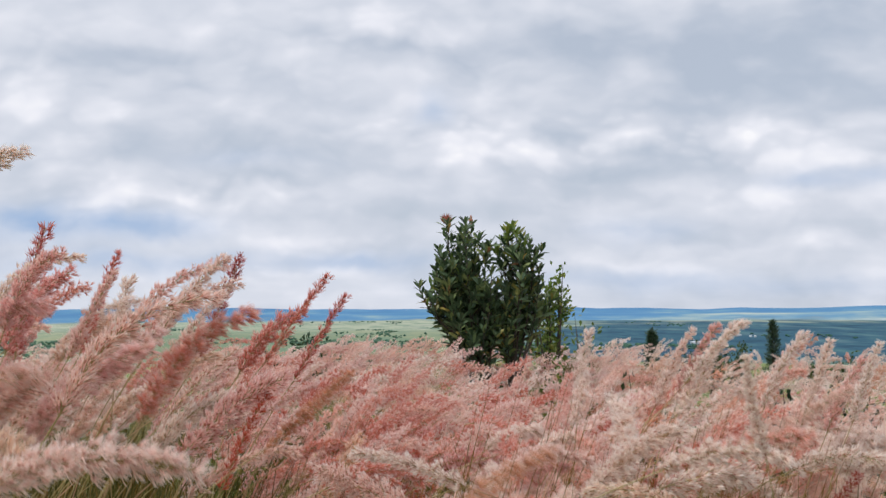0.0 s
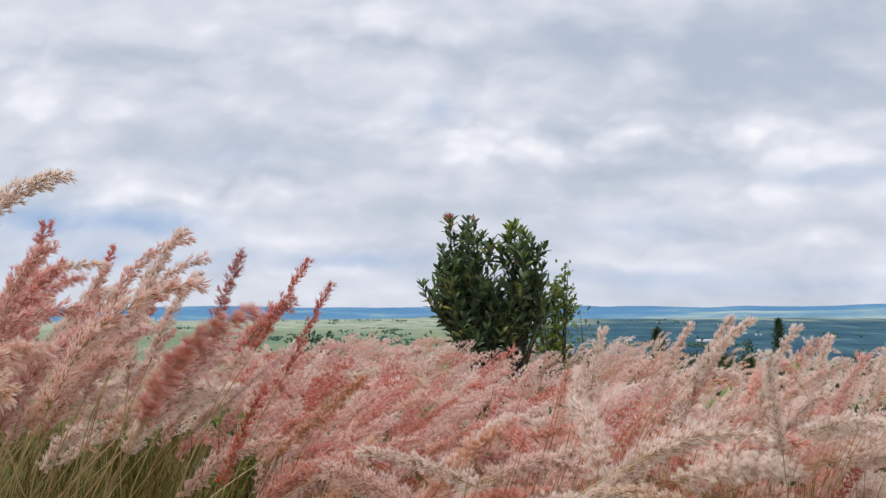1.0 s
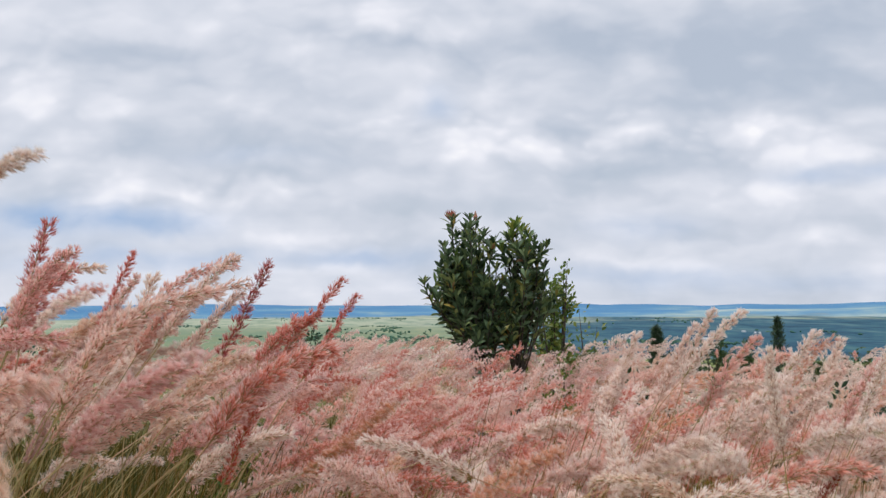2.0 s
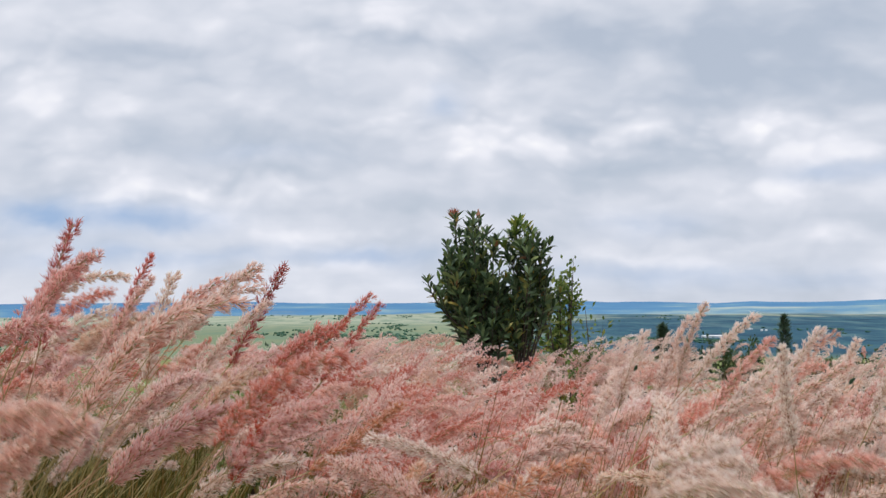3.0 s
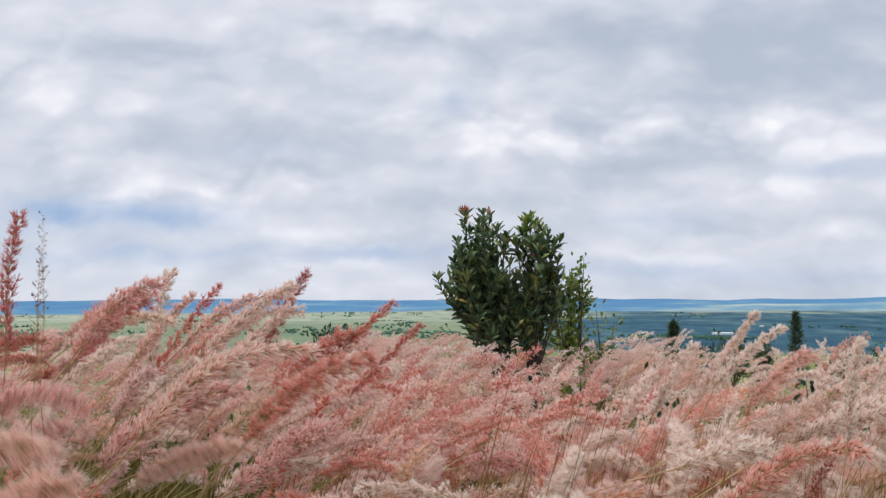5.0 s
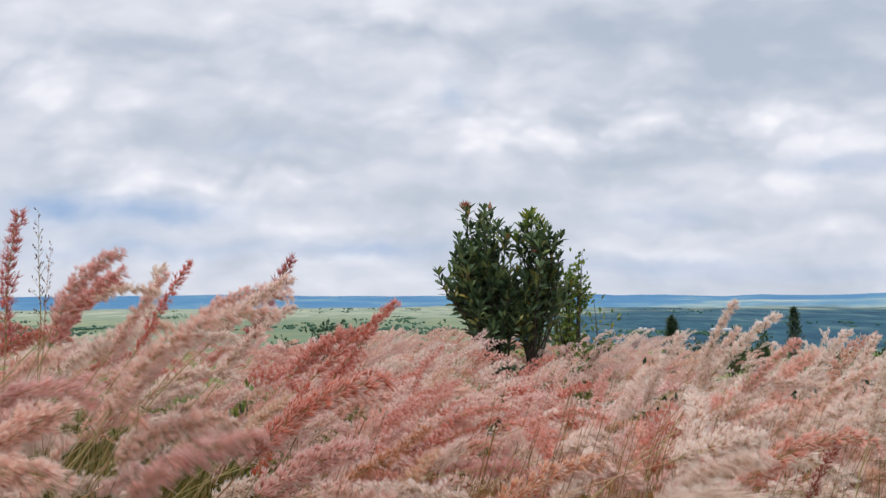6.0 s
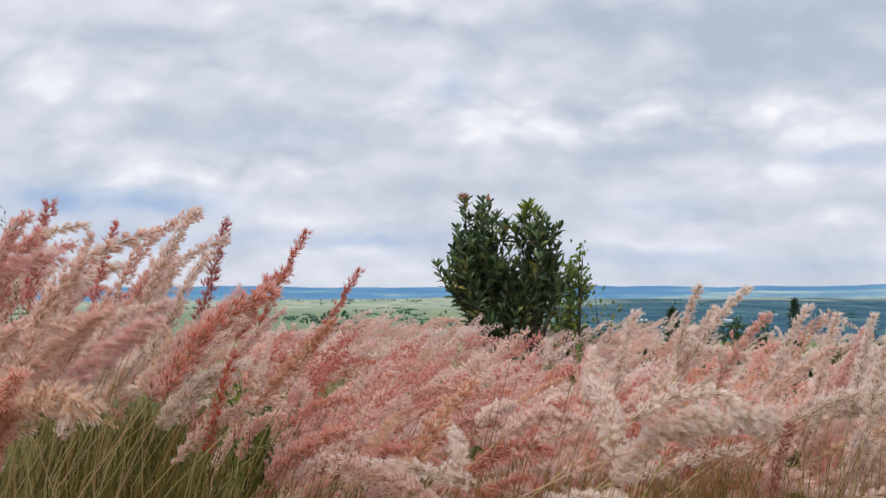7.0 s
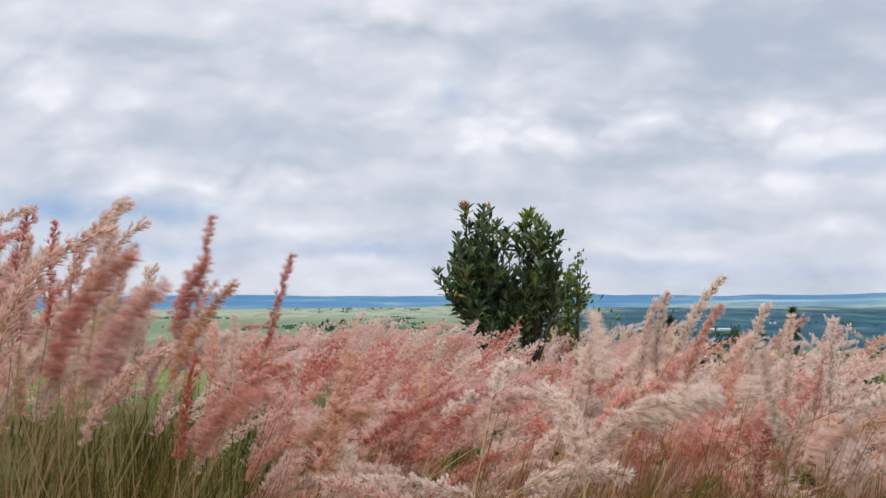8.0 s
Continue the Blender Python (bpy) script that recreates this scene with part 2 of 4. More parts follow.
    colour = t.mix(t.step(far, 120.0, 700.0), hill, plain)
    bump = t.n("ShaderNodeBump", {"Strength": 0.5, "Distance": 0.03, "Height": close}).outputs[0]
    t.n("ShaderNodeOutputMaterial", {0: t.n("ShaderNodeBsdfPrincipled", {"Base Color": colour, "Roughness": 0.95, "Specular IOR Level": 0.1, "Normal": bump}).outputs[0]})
    return mat


M_LAND = land_material()


def plain_material(name, colour, rough=0.7, scale=8.0):
    mat, t = material(name)
    at = t.n("ShaderNodeTexCoord").outputs["Object"]
    stain = t.noise(at, scale, 5.0, 0.6)
    low = tuple(c * 0.8 for c in colour)
    t.n("ShaderNodeOutputMaterial", {0: t.n("ShaderNodeBsdfPrincipled", {"Base Color": t.ramp(stain, [(0.3, low), (0.7, colour)]), "Roughness": rough}).outputs[0]})
    return mat


M_SHED = plain_material("white_sheeting", (0.85, 0.87, 0.88))
M_ROOF = plain_material("pale_roof", (0.78, 0.80, 0.82))


# ---- mesh tools ----
class Soup:
    """Vertices and faces gathered piece by piece."""

    def __init__(self):
        self.v, self.f, self.k = [], [], []
        self.ripe, self.tip = [], {}

    def add(self, verts, faces, k=0, tip=None):
        n = len(self.v)
        if tip is not None:
            self.tip[n + tip] = 1.0
        self.v.extend(tuple(p) for p in verts)
        self.f.extend(tuple(n + i for i in f) for f in faces)
        self.k.extend([k] * len(faces))

    def tube(self, pts, radii, sides=3, k=0):
        n0, pts = len(self.v), [Vector(p) for p in pts]
        for i, p in enumerate(pts):
            d = (pts[min(i + 1, len(pts) - 1)] - pts[max(i - 1, 0)]).normalized()
            a = d.orthogonal().normalized() if abs(d.x) > 0.99 else d.cross(Vector((1, 0, 0))).normalized()
            b = d.cross(a)
            for s in range(sides):
                g = math.tau * s / sides
                self.v.append(tuple(p + (a * math.cos(g) + b * math.sin(g)) * radii[i]))
        for i in range(len(pts) - 1):
            for s in range(sides):
                q, r = n0 + i * sides + s, n0 + i * sides + (s + 1) % sides
                self.f.append((q, r, r + sides, q + sides))
                self.k.append(k)
        self.f.append(tuple(n0 + (len(pts) - 1) * sides + s for s in range(sides)))
        self.k.append(k)

    def mesh(self, name, mats, smooth=False):
        me = bpy.data.meshes.new(name)
        me.from_pydata(self.v, [], self.f)
        for mat in mats:
            me.materials.append(mat)
        me.polygons.foreach_set("material_index", self.k)
        if self.ripe:
            ripe = me.attributes.new("ripe", "FLOAT", "POINT")
            ripe.data.foreach_set("value", self.ripe)
        if self.tip:
            ends = me.attributes.new("tip", "FLOAT", "POINT")
            ends.data.foreach_set("value", [self.tip.get(i, 0.0) for i in range(len(self.v))])
        if smooth:
            me.polygons.foreach_set("use_smooth", [True] * len(self.f))
        me.update()
        return me


def part(name, mesh, parent, m=None, label=""):
    ob = new(name, mesh)
    ob.parent = parent
    if m is not None:
        ob.matrix_basis = m
    return tagged(ob, label)


# ---- the land: one sheet from the hilltop to the far ridge ----
def smooth(x, a, b):
    x = min(1.0, max(0.0, (x - a) / (b - a)))
    return x * x * (3 - 2 * x)


def land_height(x, y):
    r = math.hypot(x, y)
    z = 0.05 * noise.noise((x * 0.35, y * 0.35, 0)) * smooth(r, 2, 5)
    z -= 2.2 * smooth(r, 9, 42)
    z -= 45 * smooth(r, 30, 560)
    z += 2.5 * noise.noise((x * 0.004, y * 0.004, 3)) * smooth(r, 400, 1100)
    z += 13 * noise.noise((x * 0.0011, y * 0.0014, 6)) * smooth(r, 1500, 2400) * (1 - smooth(r, 3200, 3600))
    a = math.atan2(x, y)
    top = 45.0 + 11.0 * noise.noise((a * 5.0, 0.3, 0)) + 6.0 * noise.noise((a * 19.0, 4.3, 0)) + 2.2 * noise.noise((a * 60.0, 9.3, 0))
    z += top * (0.55 * smooth(r, 3650, 4150 + 150 * noise.noise((a * 9, 7, 0))) + 0.45 * smooth(r, 4200, 4650))
    return z


def build_land():
    rings = [0.0] + [0.6 * 1.085 ** i for i in range(110) if 0.6 * 1.085 ** i < 3500] + [3550 + 45 * i for i in range(29)]
    ways = [radians(-40 + 80 * i / 170) for i in range(171)] + [radians(40 + 280 * i / 60) for i in range(1, 60)]
    s, n = Soup(), len(ways)
    s.v.append((0, 0, 0))
    for r in rings[1:]:
        for a in ways:
            x, y = r * math.sin(a), r * math.cos(a)
            s.v.append((x, y, land_height(x, y)))
    for j in range(n):
        s.f.append((0, 1 + (j + 1) % n, 1 + j))
    for i in range(len(rings) - 2):
        for j in range(n):
            a, b = 1 + i * n + j, 1 + i * n + (j + 1) % n
            s.f.append((a, b, b + n, a + n))
    s.k = [0] * len(s.f)
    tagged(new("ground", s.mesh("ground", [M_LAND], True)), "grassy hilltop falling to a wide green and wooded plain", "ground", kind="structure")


build_land()


# ---- natal grass ----
def panicle(s, rng, foot, axis, length, width, branches, hairs, hair_w, curl, coarse=False, ripe=0.0):
    """A feathery seed head: a nodding rachis, rising branches, and husks each in a tuft of silky hair."""
    axis = Vector(axis).normalized()
    side = axis.cross(Vector((0, 1, 0))).normalized() * -1.0
    if side.x < 0:
        side = -side
    other = axis.cross(side)
    line = [Vector(foot)]
    for i in range(16):
        bend = curl * ((i + 0.5) / 16) ** 1.4
        line.append(line[-1] + (axis * math.cos(bend) + side * math.sin(bend)) * (length / 16))

    def spine(u):
        f = min(15.999, max(0.0, u * 16))
        i = int(f)
        return line[i].lerp(line[i + 1], f - i)

    def jitter(k):
        return Vector((rng.gauss(0, k), rng.gauss(0, k), rng.gauss(0, k)))

    s.tube([spine(i / 6) for i in range(7)], [0.0009 * (1.15 - i / 6) for i in range(7)], 3, 2)
    for b in range(branches):
        u = (b + rng.random()) / branches
        swell = min(1.0, 0.5 + 3.0 * u) * (1.0 - u) ** 0.42 + 0.14
        turn = b * 2.399 + rng.random()
        fwd = (spine(min(1, u + 0.06)) - spine(max(0, u - 0.06))).normalized()
        e0 = fwd.cross(other).normalized()
        out = e0 * math.cos(turn) + other * math.sin(turn)
        go = (fwd + out * rng.uniform(0.55, 1.0)).normalized()
        reach = width * swell * rng.uniform(0.7, 1.25)
        p0 = spine(u)
        if not coarse:
            s.tube([p0, p0 + go * reach], [0.0005, 0.0003], 3, 2)
        count = max(1, int(round(reach / (0.012 if coarse else 0.0100))))
        for i in range(count):
            w = 0.2 + 0.8 * (i + rng.random() * 0.8) / count
            c = p0 + go * reach * w + jitter(0.002)
            d = (go + fwd * 0.3 + jitter(0.22)).normalized()
            e = d.orthogonal().normalized()
            g = d.cross(e)
            q = 0.0046 * rng.uniform(0.75, 1.25)
            wd = 0.0013 * rng.uniform(0.8, 1.2)
            if coarse:
                if i % 2 == 0:
                    s.add([c, c + d * q * 0.7 + e * wd * 1.1, c + d * q * 1.5, c + d * q * 0.7 - e * wd * 1.1 + g * wd], [(0, 1, 2, 3)], 1)
            else:
                s.add([c, c + d * q * 0.5 + e * wd, c + d * q * 0.5 - e * wd * 0.5 + g * wd * 0.8, c + d * q * 0.5 - e * wd * 0.5 - g * wd * 0.8, c + d * q * 1.4],
                      [(0, 1, 2), (0, 2, 3), (0, 3, 1), (4, 2, 1), (4, 3, 2), (4, 1, 3)], 1)
            start = rng.random() * 6.28
            for h in range(hairs):
                a = start + math.tau * h / hairs
                o = e * math.cos(a) + g * math.sin(a)
                r = (d + o * abs(rng.gauss(0.40, 0.26))).normalized()
                side_way = r.cross(o + jitter(0.5)).normalized() * hair_w * rng.uniform(0.7, 1.3)
                ln = rng.uniform(0.008, 0.015) * (1.3 if coarse else 1.0)
                at = c + d * q * rng.uniform(-0.3, 0.5)
                m = at + r * ln * 0.55 + o * ln * 0.06
                s.add([at, m + side_way, at + r * ln, m - side_way], [(0, 1, 2, 3)], 0, 2)
    s.ripe.extend([ripe] * (len(s.v) - len(s.ripe)))


def culm(s, rng, foot, tip, bow, r0, r1, k=2):
    foot, tip = Vector(foot), Vector(tip)
    pts = []
    for i in range(6):
        u = i / 5
        pts.append(foot.lerp(tip, u) + Vector((bow, bow * 0.4 * rng.uniform(-1, 1), 0)) * (4 * u * (1 - u)))
    s.tube(pts, [r0 + (r1 - r0) * i / 5 for i in range(6)], 4, k)
    return (pts[-1] - pts[-2]).normalized()


def blade(s, foot, heading, length, width, droop, k=0):
    """A grass leaf: a folded strip that rises and bends over."""
    foot, h = Vector(foot), Vector((math.cos(heading), math.sin(heading), 0))
    w = Vector((-h.y, h.x, 0))
    vs, fs = [], []
    for i in range(5):
        u = i / 4
        c = foot + h * (length * (0.18 * u + droop * u * u)) + Vector((0, 0, length * (0.95 * u - droop * 0.75 * u * u)))
        half = width * 0.5 * (1 - u ** 2.2) + 0.0003
        vs += [c - w * half, c - h * half * 0.35, c + w * half]
    for i in range(4):
        a = i * 3
        fs += [(a, a + 1, a + 4, a + 3), (a + 1, a + 2, a + 5, a + 4)]
    s.add(vs, fs, k)


rng = random.Random(7)
LOWER = 0.62   # height of the bend in a stalk
UPPER = 0.30   # from the bend to the seed head
GRASS_MATS = [M_HAIR, M_HUSK, M_STEM]
HEADS, UPPERS, STEMS, LEAVES = [], [], [], []
for i in range(11):
    s = Soup()
    slim = i >= 8
    if slim:
        panicle(s, rng, (0, 0, 0), (0.05, 0, 1), rng.uniform(0.15, 0.19), rng.uniform(0.009, 0.012), 84, 9, 0.0006, rng.uniform(0.05, 0.3))
    else:
        panicle(s, rng, (0, 0, 0), (0.05, 0, 1), rng.uniform(0.15, 0.20), rng.uniform(0.022, 0.027) if i < 3 else rng.uniform(0.015, 0.020), 96, 10, 0.00075, rng.uniform(0.3, 1.2))
    HEADS.append(s.mesh("panicle", GRASS_MATS))
s = Soup()
panicle(s, rng, (0, 0, 0), (0.02, 0, 1), 0.17, 0.020, 22, 0, 0.001, 0.1)
HEADS.append(s.mesh("panicle", GRASS_MATS))
for i in range(3):
    s = Soup()
    panicle(s, rng, (0, 0, 0), (0.03, 0, 1), rng.uniform(0.16, 0.18), rng.uniform(0.014, 0.017), 110, 9, 0.0008, rng.uniform(0.15, 0.6))
    HEADS.append(s.mesh("panicle", GRASS_MATS))
for i in range(4):
    s = Soup()
    culm(s, rng, (0, 0, 0), (0, 0, UPPER), -0.012, 0.0010, 0.0008, 0)
    UPPERS.append(s.mesh("upper_stem", [M_STEM]))
    s = Soup()
    culm(s, rng, (0, 0, 0), (0, 0, LOWER), rng.uniform(-0.03, 0.03), 0.0014, 0.0010, 0)
    for u in (0.35, 0.7):
        s.tube([(0, 0, LOWER * u - 0.006), (0, 0, LOWER * u + 0.006)], [0.0022, 0.0020], 5, 0)
    STEMS.append(s.mesh("stem", [M_STEM]))
    s = Soup()
    blade(s, (0, 0, 0), rng.uniform(-0.7, 0.7), rng.uniform(0.2, 0.32), 0.006, rng.uniform(0.25, 0.5))
    LEAVES.append(s.mesh("leaf_blade", [M_BLADE]))

RED, PINK, ROSE, CREAM = (0.70, 0.20, 0.12), (0.88, 0.42, 0.32), (0.95, 0.66, 0.55), (0.98, 0.89, 0.81)


def tone(x, y, r, shift=0.0):
    """Colour of a head: ripe pale stands towards the east, red young ones amid the field; shift reddens or pales it."""
    a = x / max(0.4, y)
    pale = shift + 0.50 + 1.8 * max(0.0, a - 0.06) + 1.2 * noise.noise((x * 1.3, y * 0.9, 5.0)) + r.gauss(0, 0.28)
    pale += (0.28 if abs(a) < 0.22 else 0.12) if y > 3.4 else 0.0
    cs = [RED, PINK, ROSE, CREAM]
    f = min(2.999, max(0.0, pale * 3.2))
    i = int(f)
    own, kind = [p + (q - p) * (f - i) for p, q in zip(cs[i], cs[i + 1])], math.sin(x * 127.1 + y * 311.7) * 43758.5 % 1.0
    if kind < 0.42 and (a < 0.12 or kind > 0.26):
        other, share = ((0.86, 0.55, 0.55), 0.6) if kind < 0.20 else ((0.80, 0.50, 0.26), 0.6) if kind < 0.32 else ((0.99, 0.93, 0.86), 0.65)
        own = [p + (q - p) * share for p, q in zip(own, other)]
    return (*own, 1.0)


STALKS = []


def grass_stalk(x, y, lower, s, r, slim=False, colour=None, own=None, heading=None, gain=None, pick=None, nod=0.0):
    """One stalk: lower stem and leaf stand, the upper stem with its head bends in the wind."""
    root = new("grass_stalk")
    root.location = (x, y, land_height(x, y) - 0.01)
    stem = part("stem", r.choice(STEMS), root)
    stem.scale = (s, s, lower / LOWER)
    part("leaf_blade", r.choice(LEAVES), root, pose(0, 0, lower * r.uniform(0.4, 0.8), 0, 0, r.uniform(-60, 60)), "narrow green leaf blade")
    upper = part("upper_stem", r.choice(UPPERS), root, pose(0, 0, lower))
    upper.scale = (s, s, s)
    head = part("panicle", HEADS[pick] if pick is not None else r.choice(HEADS[8:11] if slim else HEADS[:8]), upper, pose(0, 0, UPPER - 0.002, 0, 0, r.gauss(0, 40)))
    c = colour or tone(x, y, r)
    head.color = (*c[:3], 1)
    said = "thin dark" if c[0] < 0.3 else "slender reddish" if c[2] < 0.27 else "feathery rose-pink" if c[2] < 0.5 else "fluffy pale cream"
    tagged(root, said + " seed head on a thin grass stalk, swaying", "grass", "natal grass in the meadow")
    STALKS.append((root, upper, lower, gain or r.uniform(0.75, 1.25), r.uniform(-0.25, 0.25), heading if heading is not None else r.gauss(0, 34), r.uniform(-8, 16) + nod, own, slim))
    return root


# seconds and lean of the tall grass in the gusts
GUST = [(-1, 30), (0, 30), (0.5, 27), (1, 25), (1.5, 31), (2.2, 34), (3, 38), (3.5, 37), (4, 34), (4.7, 40), (5.3, 50), (5.6, 48), (6, 44), (6.5, 31), (7, 21), (7.5, 22), (8, 5), (9, 2)]
GT, GL = zip(*GUST)


def gust(t):
    return float(np.mean([np.interp(t + d, GT, GL) for d in (-0.15, 0, 0.15)]))


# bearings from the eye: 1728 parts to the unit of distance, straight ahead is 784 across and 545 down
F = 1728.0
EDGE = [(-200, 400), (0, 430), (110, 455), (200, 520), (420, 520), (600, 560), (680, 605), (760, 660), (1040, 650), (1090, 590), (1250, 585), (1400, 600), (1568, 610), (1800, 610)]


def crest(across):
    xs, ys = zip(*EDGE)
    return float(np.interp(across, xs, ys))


r = random.Random(21)
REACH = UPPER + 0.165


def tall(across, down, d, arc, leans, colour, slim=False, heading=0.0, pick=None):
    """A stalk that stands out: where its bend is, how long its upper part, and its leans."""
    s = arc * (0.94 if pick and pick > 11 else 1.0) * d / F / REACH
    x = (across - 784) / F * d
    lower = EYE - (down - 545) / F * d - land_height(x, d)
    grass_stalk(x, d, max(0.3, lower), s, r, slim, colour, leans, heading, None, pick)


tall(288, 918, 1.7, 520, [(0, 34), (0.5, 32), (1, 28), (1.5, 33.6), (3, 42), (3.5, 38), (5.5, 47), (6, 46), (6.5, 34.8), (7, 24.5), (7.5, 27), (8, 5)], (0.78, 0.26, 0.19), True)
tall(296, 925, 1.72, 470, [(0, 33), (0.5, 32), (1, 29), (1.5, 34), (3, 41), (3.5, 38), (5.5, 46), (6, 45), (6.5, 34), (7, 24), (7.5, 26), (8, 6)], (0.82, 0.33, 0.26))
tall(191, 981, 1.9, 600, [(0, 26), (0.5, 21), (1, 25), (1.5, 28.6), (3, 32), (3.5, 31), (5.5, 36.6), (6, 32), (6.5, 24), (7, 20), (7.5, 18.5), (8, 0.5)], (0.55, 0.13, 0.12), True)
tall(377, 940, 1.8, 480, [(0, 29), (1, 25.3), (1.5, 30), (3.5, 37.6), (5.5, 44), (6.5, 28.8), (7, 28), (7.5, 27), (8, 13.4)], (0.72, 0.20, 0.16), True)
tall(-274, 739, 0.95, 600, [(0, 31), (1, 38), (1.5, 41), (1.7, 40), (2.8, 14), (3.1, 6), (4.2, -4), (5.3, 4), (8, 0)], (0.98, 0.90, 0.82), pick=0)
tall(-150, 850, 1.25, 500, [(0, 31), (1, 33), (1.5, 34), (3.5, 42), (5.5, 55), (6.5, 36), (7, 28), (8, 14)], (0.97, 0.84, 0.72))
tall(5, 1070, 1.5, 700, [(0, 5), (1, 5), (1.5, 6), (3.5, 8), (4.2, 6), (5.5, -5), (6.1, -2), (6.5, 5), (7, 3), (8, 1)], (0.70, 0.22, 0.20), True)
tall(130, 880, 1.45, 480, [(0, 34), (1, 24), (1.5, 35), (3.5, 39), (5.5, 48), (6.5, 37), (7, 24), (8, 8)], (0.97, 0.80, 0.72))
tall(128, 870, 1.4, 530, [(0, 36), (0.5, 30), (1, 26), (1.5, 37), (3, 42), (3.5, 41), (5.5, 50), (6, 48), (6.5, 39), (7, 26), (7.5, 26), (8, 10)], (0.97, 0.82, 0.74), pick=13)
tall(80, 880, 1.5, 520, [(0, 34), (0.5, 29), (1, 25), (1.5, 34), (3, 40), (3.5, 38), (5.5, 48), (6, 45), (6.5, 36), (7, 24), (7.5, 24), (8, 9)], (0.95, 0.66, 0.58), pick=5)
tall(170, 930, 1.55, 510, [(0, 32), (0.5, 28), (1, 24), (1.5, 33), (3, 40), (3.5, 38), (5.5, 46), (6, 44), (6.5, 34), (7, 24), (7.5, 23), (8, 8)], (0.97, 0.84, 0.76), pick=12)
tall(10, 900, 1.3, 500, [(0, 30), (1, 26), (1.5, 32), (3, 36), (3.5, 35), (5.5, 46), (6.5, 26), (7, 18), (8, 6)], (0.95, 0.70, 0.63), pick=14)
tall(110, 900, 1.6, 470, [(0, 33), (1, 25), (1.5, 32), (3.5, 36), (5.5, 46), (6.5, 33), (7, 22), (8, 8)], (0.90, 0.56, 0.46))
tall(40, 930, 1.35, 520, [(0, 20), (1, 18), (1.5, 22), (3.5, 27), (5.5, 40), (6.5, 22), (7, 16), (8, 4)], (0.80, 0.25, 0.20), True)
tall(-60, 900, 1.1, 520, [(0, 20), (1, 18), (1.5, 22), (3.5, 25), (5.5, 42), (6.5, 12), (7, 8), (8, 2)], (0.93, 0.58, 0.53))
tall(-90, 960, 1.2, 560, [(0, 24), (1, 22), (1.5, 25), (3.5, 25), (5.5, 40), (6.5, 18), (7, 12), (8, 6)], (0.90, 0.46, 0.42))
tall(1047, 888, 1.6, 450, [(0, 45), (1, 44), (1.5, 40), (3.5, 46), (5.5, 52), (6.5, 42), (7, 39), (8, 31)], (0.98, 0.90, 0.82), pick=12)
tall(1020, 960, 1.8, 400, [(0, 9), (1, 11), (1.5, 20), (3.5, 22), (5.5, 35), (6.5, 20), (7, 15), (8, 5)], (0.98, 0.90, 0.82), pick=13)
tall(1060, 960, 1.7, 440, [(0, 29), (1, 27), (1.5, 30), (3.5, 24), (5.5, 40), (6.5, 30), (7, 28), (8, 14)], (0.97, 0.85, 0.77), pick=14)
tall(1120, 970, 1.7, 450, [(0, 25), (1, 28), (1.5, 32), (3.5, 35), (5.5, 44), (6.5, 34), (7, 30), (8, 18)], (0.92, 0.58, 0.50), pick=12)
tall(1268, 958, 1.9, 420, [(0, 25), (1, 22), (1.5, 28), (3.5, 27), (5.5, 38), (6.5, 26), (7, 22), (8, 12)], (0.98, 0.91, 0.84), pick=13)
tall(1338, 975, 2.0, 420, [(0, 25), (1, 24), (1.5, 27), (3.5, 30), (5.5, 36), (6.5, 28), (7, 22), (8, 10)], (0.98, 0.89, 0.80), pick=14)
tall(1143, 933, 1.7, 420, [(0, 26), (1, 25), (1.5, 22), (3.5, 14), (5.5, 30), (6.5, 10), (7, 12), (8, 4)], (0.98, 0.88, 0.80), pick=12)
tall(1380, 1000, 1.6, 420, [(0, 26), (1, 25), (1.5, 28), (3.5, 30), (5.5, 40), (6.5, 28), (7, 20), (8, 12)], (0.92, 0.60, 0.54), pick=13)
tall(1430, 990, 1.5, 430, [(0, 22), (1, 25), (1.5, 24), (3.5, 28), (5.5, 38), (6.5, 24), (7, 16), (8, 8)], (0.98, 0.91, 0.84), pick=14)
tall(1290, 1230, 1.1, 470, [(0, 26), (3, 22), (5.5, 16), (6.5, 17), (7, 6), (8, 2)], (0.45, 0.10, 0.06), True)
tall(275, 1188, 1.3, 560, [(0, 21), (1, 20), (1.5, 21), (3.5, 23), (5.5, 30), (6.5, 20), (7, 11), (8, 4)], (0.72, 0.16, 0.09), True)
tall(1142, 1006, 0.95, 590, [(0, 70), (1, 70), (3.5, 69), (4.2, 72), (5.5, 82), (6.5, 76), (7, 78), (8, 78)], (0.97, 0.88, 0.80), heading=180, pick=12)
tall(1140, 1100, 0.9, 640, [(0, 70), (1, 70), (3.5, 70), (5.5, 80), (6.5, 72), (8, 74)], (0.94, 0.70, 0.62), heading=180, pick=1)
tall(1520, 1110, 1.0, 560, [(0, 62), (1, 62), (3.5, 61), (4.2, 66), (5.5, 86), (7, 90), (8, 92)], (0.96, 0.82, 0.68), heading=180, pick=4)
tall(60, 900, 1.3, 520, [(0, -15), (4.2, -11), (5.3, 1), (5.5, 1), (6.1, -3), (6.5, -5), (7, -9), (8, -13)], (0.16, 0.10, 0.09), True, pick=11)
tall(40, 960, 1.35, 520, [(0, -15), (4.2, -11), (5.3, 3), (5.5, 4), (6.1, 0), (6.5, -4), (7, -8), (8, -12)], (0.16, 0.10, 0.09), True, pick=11)
